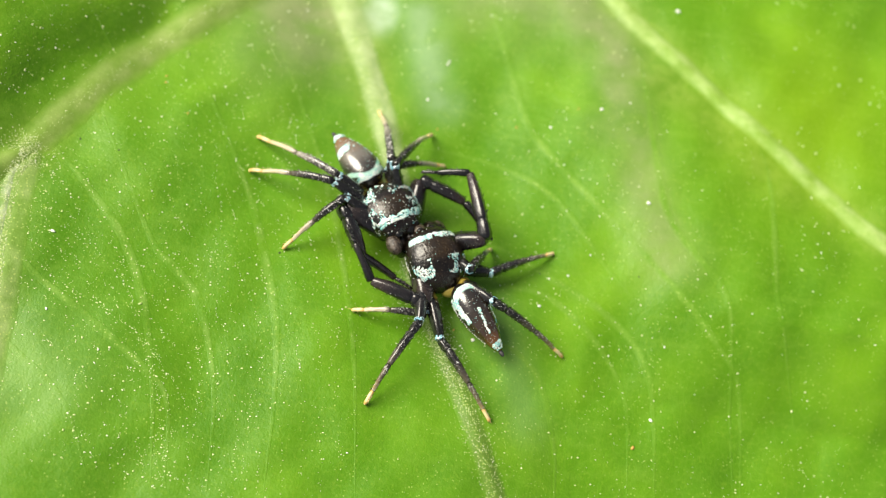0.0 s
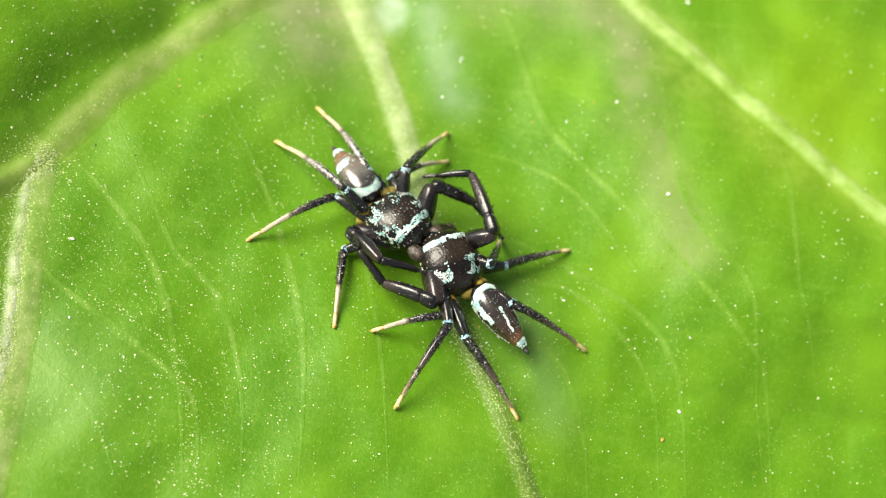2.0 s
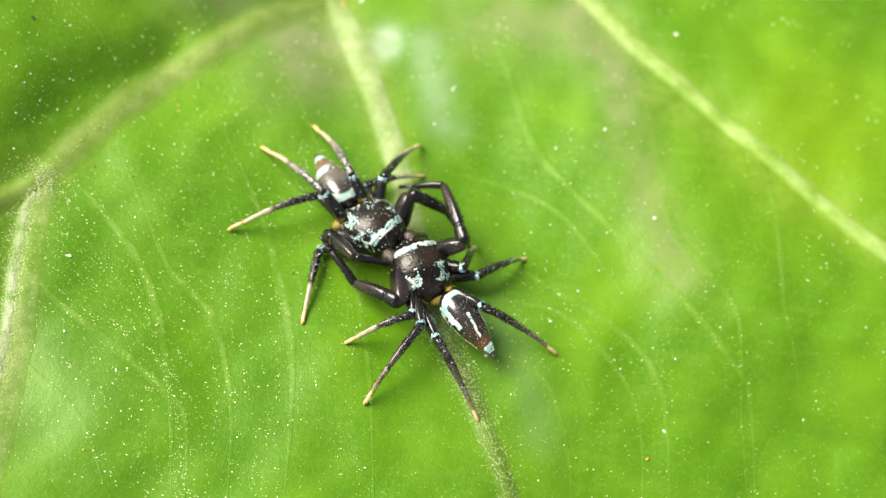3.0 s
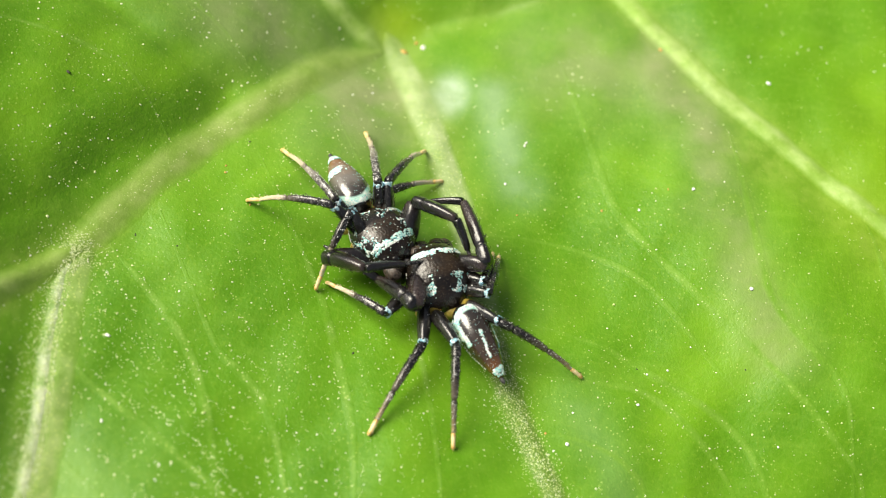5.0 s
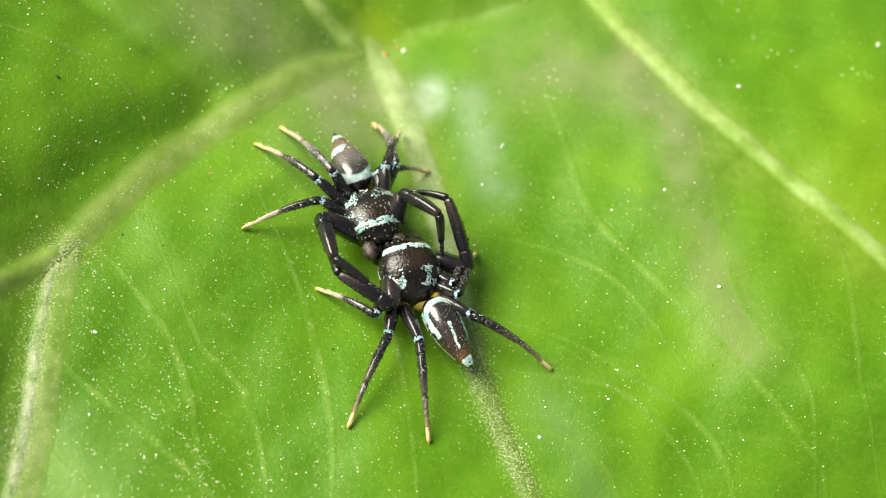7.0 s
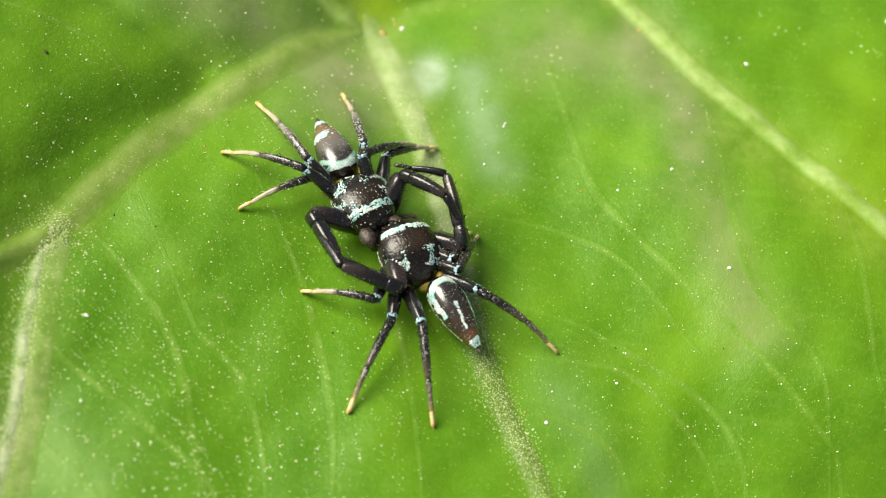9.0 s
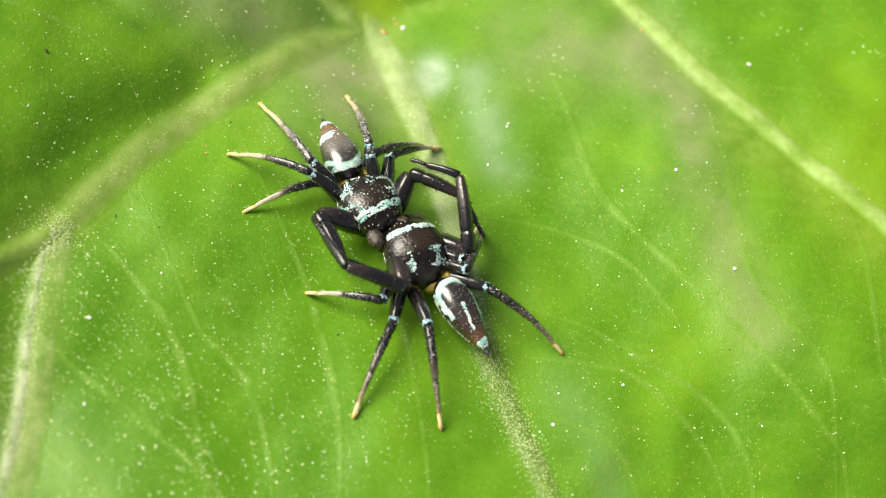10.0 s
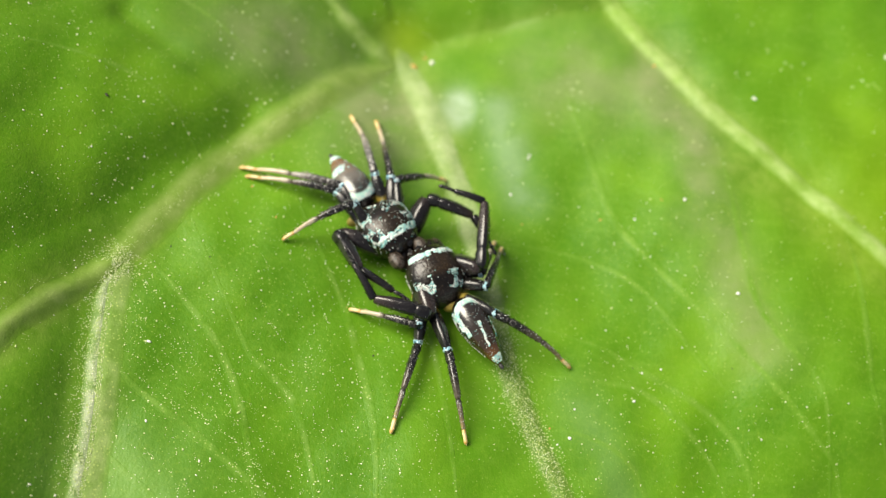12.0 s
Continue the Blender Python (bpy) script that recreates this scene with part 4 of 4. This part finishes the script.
        (4.3, 1.62, -0.30, 0.89, 2.48, 0.45),
        (4.5, 1.37, -0.68, 1.03, 2.42, 0.72),
        (5.5, 1.08, -0.96, 1.35, 2.37, 1.09),
        (6, 1.37, -0.80, 1.00, 2.40, 1.25),
        (6.5, 1.39, -0.89, 0.95, 2.39, 1.02),
        (8.5, 1.17, -1.06, 1.19, 2.39, 0.84),
        (9.5, 1.14, -0.91, 1.15, 2.37, 0.98),
        (10.5, 1.12, -1.07, 1.27, 2.40, 0.99),
        (11, 1.17, -1.09, 1.18, 2.19, 1.09),
        (12, 1.12, -1.00, 1.20, 2.22, 1.47),
    ]),
    ('B', 'R2', (1.24, 1.07, 1.2), [
        (0, 1.26, -0.56, 0.96, 5.13, -1.57),
        (0.5, 0.49, -0.75, 1.57, 4.38, -1.33),
        (2.5, 1.07, -0.63, 1.29, 4.75, -1.51),
        (4.3, 1.53, 0.01, 1.00, 2.35, 0.84),
        (4.5, 1.19, -0.37, 1.16, 2.15, 0.84),
        (5.5, 1.00, -0.60, 1.25, 2.23, 1.08),
        (6, 1.16, -0.48, 1.12, 2.16, 1.23),
        (6.5, 1.31, -0.46, 0.86, 2.17, 1.10),
        (8.5, 1.06, -0.67, 1.14, 2.13, 0.80),
        (9.5, 1.08, -0.52, 1.08, 2.13, 1.15),
        (10.5, 1.12, -0.68, 1.09, 2.22, 1.17),
        (11, 1.26, -0.65, 0.90, 1.92, 1.26),
        (12, 1.07, -0.56, 1.19, 1.96, 1.66),
    ]),
    ('A', 'L1', (1.66, 1.72, 1.85), [
        (0, 1.44, -0.72, 1.28, 1.48, 0.94, 0.85, 0.54, 2.51, 0.58),
        (0.5, 1.26, -0.74, 0.70, 1.72, 0.88, 1.07, 1.05, 2.60, 0.83),
        (4.3, 1.15, -0.99, 0.81, 1.41, 0.33, 1.89, 0.03, 0.96, 0.82),
        (4.5, 1.90, -0.37, 0.46, 1.44, 0.97, 1.43, -0.24, 1.65, 1.09),
        (5.5, 1.57, -0.18, 1.53, 1.31, 1.17, 2.58, -0.35, 1.55, 1.86),
        (6.5, 1.73, -0.20, 1.71, 1.78, 1.47, 2.13, 0.70, 2.91, 1.69),
        (8.5, 1.75, -0.06, 1.54, 1.64, 1.66, 1.47, 0.49, 3.11, 1.39),
        (11, 1.79, -0.27, 1.53, 1.88, 1.46, 1.49, 0.61, 2.57, 0.76),
        (12, 1.50, -0.85, 0.99, 1.72, 0.82, 1.37, 1.01, 2.49, 1.07),
    ]),
    ('B', 'L1', (1.92, 1.83, 1.88), [
        (0, -0.71, -1.36, 0.80, -2.13, -0.21, 1.00, -2.43, 1.48, 1.74),
        (0.5, -0.67, -1.42, 0.71, -2.17, -0.40, 0.89, -2.84, 1.22, 1.59),
        (4.3, -1.37, -0.74, 1.66, -1.92, 0.60, 0.54, -2.51, 2.34, 0.96),
        (4.5, -0.90, -1.06, 1.52, -1.77, 0.51, 1.13, -2.47, 1.90, 0.09),
        (5.5, -1.00, -1.22, 1.57, -1.53, 0.06, 0.38, -2.82, 0.69, 1.58),
        (6.5, -0.82, -1.25, 1.25, -2.17, -0.08, 1.70, -2.36, 1.69, 1.12),
        (8.5, -0.69, -1.23, 1.21, -2.14, -0.25, 1.72, -2.48, 1.57, 1.36),
        (11, -0.89, -1.11, 1.47, -2.36, -0.54, 2.40, -2.65, 1.28, 1.99),
        (12, -0.65, -1.17, 1.05, -2.20, -0.19, 1.15, -2.55, 1.50, 1.88),
    ]),
    ('A', 'R1', (1.43, 1.59, 1.48), [
        (0, -1.26, -0.51, 1.28, -2.19, 0.77, 1.12, -2.50, 2.17, 0.74),
        (0.5, -1.59, -0.38, 1.33, -2.21, 1.08, 1.15, -2.47, 2.51, 0.87),
        (4.3, -1.15, 0.56, 1.91, -1.96, 1.32, 0.77, -1.45, 2.57, 0.17),
        (4.5, -1.10, -0.21, 1.80, -1.56, 1.28, 2.11, -1.84, 2.23, 1.02),
        (5.5, -1.53, -0.31, 1.69, -1.71, 1.19, 2.20, -1.22, 2.44, 1.59),
        (6.5, -0.83, -0.07, 1.82, -1.55, 1.23, 2.39, -1.42, 1.73, 1.00),
        (8.5, -1.13, 0.07, 1.81, -1.72, 1.46, 2.28, -1.93, 2.66, 1.43),
        (11, -1.45, -0.11, 1.33, -2.45, 1.12, 1.26, -2.58, 2.53, 0.81),
        (12, -1.51, 0.03, 1.29, -2.44, 1.33, 1.23, -2.37, 2.73, 0.76),
    ]),
    ('B', 'R1', (1.59, 2.25, 1.56), [
        (0, 1.50, -0.00, 1.45, 1.80, 2.21, 1.73, 0.39, 2.79, 1.36),
        (0.5, 1.38, 0.06, 1.80, 1.73, 2.28, 1.69, 0.23, 2.71, 1.54),
        (4.3, 1.37, -0.02, 1.66, 1.55, 2.22, 1.58, 0.57, 3.06, 0.68),
        (4.5, 1.45, 0.14, 1.49, 1.33, 2.39, 1.67, -0.07, 2.87, 1.16),
        (5.5, 1.01, -0.46, 1.54, 1.06, 1.79, 1.44, -0.21, 2.35, 0.73),
        (6.5, 1.72, 0.01, 0.58, 1.45, 1.68, 2.07, 0.45, 2.58, 1.26),
        (8.5, 1.43, -0.35, 1.23, 1.63, 1.83, 1.76, 0.20, 2.46, 1.71),
        (11, 1.35, -0.58, 1.07, 1.91, 1.27, 2.24, 0.96, 2.47, 1.97),
        (12, 1.26, -0.40, 1.35, 2.27, 1.57, 1.81, 1.02, 2.50, 1.93),
    ]),
]
# seconds, x, y, heading, turn of the abdomen
BODY_A = [
    (0, 1.76, -1.34, -144.61, 9.30),
    (0.5, 1.33, -1.81, -125.36, -14.27),
    (2.5, 1.40, -1.84, -125.94, -13.57),
    (4.3, -0.92, 0.21, -122.66, -31.81),
    (4.5, -1.08, 0.63, -139.70, -2.77),
    (5.5, -1.21, 0.21, -132.83, -18.37),
    (6, -1.12, 0.48, -141.49, -4.10),
    (6.5, -0.81, 1.21, -155.28, 5.42),
    (8.5, -1.26, 0.97, -145.72, -2.09),
    (9.5, -1.07, 0.83, -141.97, -7.08),
    (10.5, -1.14, 0.96, -142.87, -7.35),
    (11, -1.65, 1.12, -138.46, -11.25),
    (12, -1.61, 1.02, -135.81, -4.55),
]
BODY_B = [
    (0, 3.36, -2.73, 26.37, 15.09),
    (0.5, 3.26, -2.87, 29.78, 14.83),
    (2.5, 3.07, -2.99, 30.21, 14.46),
    (4.3, 0.68, -1.40, 24.33, 21.33),
    (4.5, 0.61, -0.78, 20.61, 17.75),
    (5.5, 0.70, -0.52, 21.29, 13.55),
    (6, 0.62, -0.63, 20.74, 17.14),
    (6.5, 0.46, -0.52, 18.46, 19.77),
    (8.5, 0.35, -0.53, 25.91, 11.98),
    (9.5, 0.45, -0.56, 27.99, 11.59),
    (10.5, 0.38, -0.49, 26.42, 11.74),
    (11, 0.03, -0.39, 28.62, 13.27),
    (12, 0.11, -0.40, 28.57, 10.93),
]
# clip time and the row time that it shows: the pair rests, then shifts within tenths of a second
BEATS = [(0, 0), (0.25, 0), (0.5, 0.5), (1.5, 1.5), (2.5, 2.5), (2.7, 2.5), (3.1, 3.1), (3.5, 3.5), (3.9, 3.9), (4.3, 4.3), (4.5, 4.5), (5.0, 5.0), (5.5, 5.5), (6.0, 6.0), (6.1, 6.0),
         (6.35, 6.5), (6.7, 6.5), (7.2, 7.5), (8.3, 8.5), (9.0, 9.0), (9.5, 9.5), (10.5, 10.5), (10.8, 10.5), (11.0, 11.0), (11.25, 12.0), (12.0, 12.0)]

PAIR = {}
for which, seed, bulk, tail, label in (("A", 11, 1.10, 0.80, "black jumping spider with grey abdomen, gripping its rival on the leaf"),
                           ("B", 23, 1.12, 0.87, "black jumping spider with green-edged brown abdomen, front legs locked")):
    PAIR[which] = spider(which, seed, label, [(leg, ln) for w, leg, ln, _ in LEGS if w == which], bulk, tail)


# ---- specks and crumbs on the leaf ----
def build_dust():
    rng = np.random.default_rng(5)
    spots = []
    while len(spots) < 6000:
        x, y = rng.uniform(-16, 18), rng.uniform(-11, 13)
        keep = (0.10 if x < 3 else 0.05) + 0.40 * (x < -1) * (1.0 if y < 2 else 0.6) + 0.9 * max(0.0, noise.noise((x * 0.35, y * 0.35, 3.0))) + 0.4 * max(0.0, noise.noise((x * 1.1, y * 1.1, 8.0)))
        if rng.random() < keep:
            spots.append((x, y, 0.0092 * (1 + 3.2 * rng.random() ** 5)))
    # beaded rows follow the veinlets, and finer rows run between them
    down = sorted([v for v in VEINLETS if v[0][0] < 0 and v[-1][1] < -9], key=lambda v: v[-1][0])
    across = [v for v in VEINLETS if v[0][0] > 0 and v[-1][1] < -8]
    rows = [(v, 0.55, 0.055) for v in VEINLETS]
    for group in (down, across):
        for a, b in zip(group[:-1], group[1:]):
            pa, pb = spline(a, 12), spline(b, 12)
            u = np.linspace(0, 1, 12)
            pa = np.stack([np.interp(u, np.linspace(0, 1, len(pa)), pa[:, k]) for k in (0, 1)], 1)
            pb = np.stack([np.interp(u, np.linspace(0, 1, len(pb)), pb[:, k]) for k in (0, 1)], 1)
            for f in (0.16, 0.33, 0.5, 0.67, 0.84):
                wave = 0.15 * np.sin(np.arange(12) * 1.1 + f * 9)
                rows.append(((pa * (1 - f) + pb * f + wave[:, None]).tolist(), 0.30 if group is down else 0.16, 0.035))
    for path, chance, wide in rows:
        phase = rng.uniform(0, 9)
        for k, p in enumerate(spline(path, 46)):
            beat = 0.5 + 0.5 * math.sin(k * 0.09 + phase) * math.sin(k * 0.033 + 2 * phase)
            if rng.random() < chance * beat * (1.0 if p[0] < 2 else 0.4):
                spots.append((p[0] + rng.normal() * wide, p[1] + rng.normal() * wide, 0.0102 * (1 + 1.8 * rng.random() ** 3)))
    # loose clusters of coarser flecks
    for cx, cy, wide, count in ((8.2, 2.2, 1.3, 34), (9.6, 0.2, 1.0, 18), (6.8, 3.6, 1.0, 16), (6.4, -4.6, 1.0, 16), (-11.6, -2.2, 1.1, 26), (-6.2, 3.2, 1.2, 30), (-12.5, 3.5, 2.2, 30)):
        for _ in range(count):
            spots.append((cx + rng.normal() * wide, cy + rng.normal() * wide, 0.013 * (1 + 1.2 * rng.random() ** 3)))
    # grains on the crest and flanks of the thick veins
    for name, count, w0, w1, rise in (("midrib", 26, 0.62, 0.42, 0.08), ("left", 12, 0.62, 0.50, 0.10), ("grainy", 26, 0.62, 0.50, 0.12), ("branch", 6, 0.5, 0.4, 0.0)):
        path = PATHS[name]
        for i in range(1, len(path) - 1):
            p = path[i]
            if p[1] > 6 or p[1] < -12:
                continue
            d = (path[i + 1] - path[i - 1]) / np.linalg.norm(path[i + 1] - path[i - 1])
            w = w0 + (w1 - w0) * i / len(path)
            for _ in range(count if p[1] > -1 else 3 * count):
                u, v = rng.normal() * 0.55, rng.uniform(-0.3, 0.3)
                up = rise * math.cos(u * math.pi / 2) ** 2 if abs(u) < 1 else 0.0
                spots.append((p[0] - d[1] * u * w + d[0] * v, p[1] + d[0] * u * w + d[1] * v, 0.0095 * (1 + 1.1 * rng.random() ** 3), up))
    verts, faces = [], []
    for x, y, r, up in (q if len(q) == 4 else (*q, 0.0) for q in spots):
        v, f = blob(rng, r * rng.uniform(0.85, 1.15), 0.45, 5)
        b = len(verts)
        long = rng.uniform(0.8, 1.35)
        verts += [(p[0] * long + x, p[1] / long + y, p[2] + r * 0.12 + up) for p in v]
        faces += [tuple(b + q for q in t) for t in f]
    verts = np.array(verts)
    verts[:, 2] += leaf_height(verts[:, 0], verts[:, 1])
    tagged(mesh_object("pollen_dust", verts, faces, M_GRAIN), "tiny pale yellow grains scattered over the leaf", "dust", kind="stuff")


def build_crumbs():
    rng = np.random.default_rng(9)
    white = [(8.16, 4.07, 0.085), (9.99, 0.79, 0.10), (-8.15, -4.05, 0.09), (10.48, 8.53, 0.11), (-0.97, 9.26, 0.14), (4.97, -4.71, 0.09), (-7.69, -6.50, 0.07),
             (6.92, -3.18, 0.075), (10.91, -6.11, 0.09), (2.33, 3.60, 0.07), (2.83, 5.28, 0.07), (4.60, -4.96, 0.055), (4.45, -5.10, 0.05), (6.56, 3.22, 0.07),
             (2.80, 5.16, 0.07), (-8.72, 0.50, 0.05), (5.05, -3.75, 0.05), (7.13, -2.19, 0.05), (7.73, -1.97, 0.05), (11.06, -3.79, 0.05), (8.36, -1.16, 0.045),
             (-5.95, -7.85, 0.045), (-2.33, 6.59, 0.05), (15.30, 11.12, 0.13)]
    orange = [(-6.17, 2.01, 0.06), (6.95, 9.64, 0.10), (10.44, -7.05, 0.10), (-5.20, 0.96, 0.05), (4.33, -4.46, 0.06), (7.39, 4.00, 0.05), (5.43, 3.12, 0.06),
              (-6.21, 2.27, 0.05), (2.81, 2.55, 0.045), (-1.60, 9.05, 0.16), (-1.23, 9.46, 0.10)]
    dark = [(-10.96, 3.35, 0.10), (-9.17, -0.88, 0.05), (-5.70, 3.33, 0.05), (-6.95, -0.88, 0.045), (-1.43, -3.13, 0.05), (6.83, -2.06, 0.04), (9.98, -1.68, 0.04),
            (-8.23, -0.68, 0.05)]
    yellow = [(-5.13, -5.74, 0.075), (-4.96, 1.03, 0.06), (6.02, -0.07, 0.06), (-3.22, -1.39, 0.05), (-9.82, -1.63, 0.07)]
    rows = [(kind, *q) for kind, group in (("white", white), ("orange", orange), ("dark", dark), ("yellow", yellow)) for q in group]
    for kind, x, y, r in rows:
        mat = {"white": M_WHITE, "yellow": M_GRAIN, "orange": M_ORANGE, "dark": M_DARK}[kind]
        r *= 0.68
        v, f = blob(rng, r, 0.5, 7)
        long = float(rng.uniform(0.8, 1.5))
        v = [(p[0] * long, p[1] / long, p[2]) for p in v]
        ob = mesh_object("crumb", v, f, mat)
        ob.matrix_world = pose(x * MM, y * MM, (height(x, y) + r * 0.2) * MM, 0, 0, float(rng.uniform(0, 360)))
        tagged(ob, f"{kind} crumb of plant dust lying on the leaf", "crumb", "crumbs on the leaf")


build_dust()
build_crumbs()


# ---- what moves ----
def turn_z(deg):
    c, s = math.cos(radians(deg)), math.sin(radians(deg))
    return np.array([[c, -s, 0], [s, c, 0], [0, 0, 1]])


def state(rows, t):
    """The row values at t, straight between rows."""
    ts = [r[0] for r in rows]
    return np.array([np.interp(t, ts, [r[k] for r in rows]) for k in range(1, len(rows[0]))])


def bone(a, b, up=(0, 0, 1)):
    """The pose (metres) of a limb that runs along +y from a to b (mm)."""
    y = Vector(b - a).normalized()
    x = y.cross(Vector(up))
    x = x.normalized() if x.length > 1e-4 else Vector((1, 0, 0))
    z = x.cross(y)
    m = Matrix((x, y, z)).transposed().to_4x4()
    m.translation = Vector(a) * MM
    return m


def bend(k, t, l2, l3, out):
    """The ankle between knee and tip, arched towards out."""
    d = t - k
    n = np.linalg.norm(d)
    u = d / n
    n = min(n, (l2 + l3) * 0.995)
    s = (l2 * l2 - l3 * l3 + n * n) / (2 * n)
    h = math.sqrt(max(l2 * l2 - s * s, 0.0))
    w = out - (out @ u) * u
    return k + u * s + w / np.linalg.norm(w) * h


def reach(h, k, e, l1, l23):
    """The knee nearest to k that lies l1 from the hip and l23 from the foot."""
    d = e - h
    n = np.linalg.norm(d)
    u = d / n
    n = min(n, (l1 + l23) * 0.998)
    s = (l1 * l1 - l23 * l23 + n * n) / (2 * n)
    r = math.sqrt(max(l1 * l1 - s * s, 0.0))
    w = (k - h) - ((k - h) @ u) * u
    return h + u * s + w / np.linalg.norm(w) * r


def motions():
    tracks = {"A": BODY_A, "B": BODY_B}
    for which, (body, belly, legs) in PAIR.items():
        rows, tail = [], []
        for t, s in BEATS:
            x, y, yaw, bell = state(tracks[which], s)
            rows.append((t, pose(x * MM, y * MM, 0, 0, 0, yaw)))
            tail.append((t, pose((0.40 if which == "B" else 0.02) * MM, -1.03 * MM, 0.82 * MM, 4, 0, bell)))
        walk(body, rows)
        walk(belly, tail)
        for w, leg, (l1, l2, l3), data in LEGS:
            if w != which:
                continue
            thigh, shin, foot, toe, h, side = legs[leg]
            kept = {q: [] for q in (thigh, shin, foot, toe)}
            for t, s in BEATS:
                v = state(data, s)
                k = h + (v[:3] - h) / np.linalg.norm(v[:3] - h) * l1
                if leg[1] == "1":
                    a = k + (v[3:6] - k) / np.linalg.norm(v[3:6] - k) * l2
                    e = a + (v[6:9] - a) / np.linalg.norm(v[6:9] - a) * l3
                else:
                    x, y, yaw, _ = state(tracks[which], s)
                    e = turn_z(-yaw) @ (np.array([v[3], v[4], height(v[3], v[4]) + 0.05]) - np.array([x, y, 0]))
                    k = reach(h, k, e, l1, min(max(np.linalg.norm(e - k), 0.982 * (l2 + l3)), 0.994 * (l2 + l3)))
                    a = bend(k, e, l2, l3, np.array([0.1 * side, 0, 1.0]))
                    e = a + (e - a) / np.linalg.norm(e - a) * l3
                m = bone(h, k)
                back = m.inverted()
                mid = a + (e - a) * 0.66
                kept[thigh].append((t, m))
                kept[shin].append((t, back @ bone(k, a)))
                kept[foot].append((t, back @ bone(a, mid)))
                kept[toe].append((t, back @ bone(mid, e)))
            for ob, r in kept.items():
                walk(ob, r)


motions()
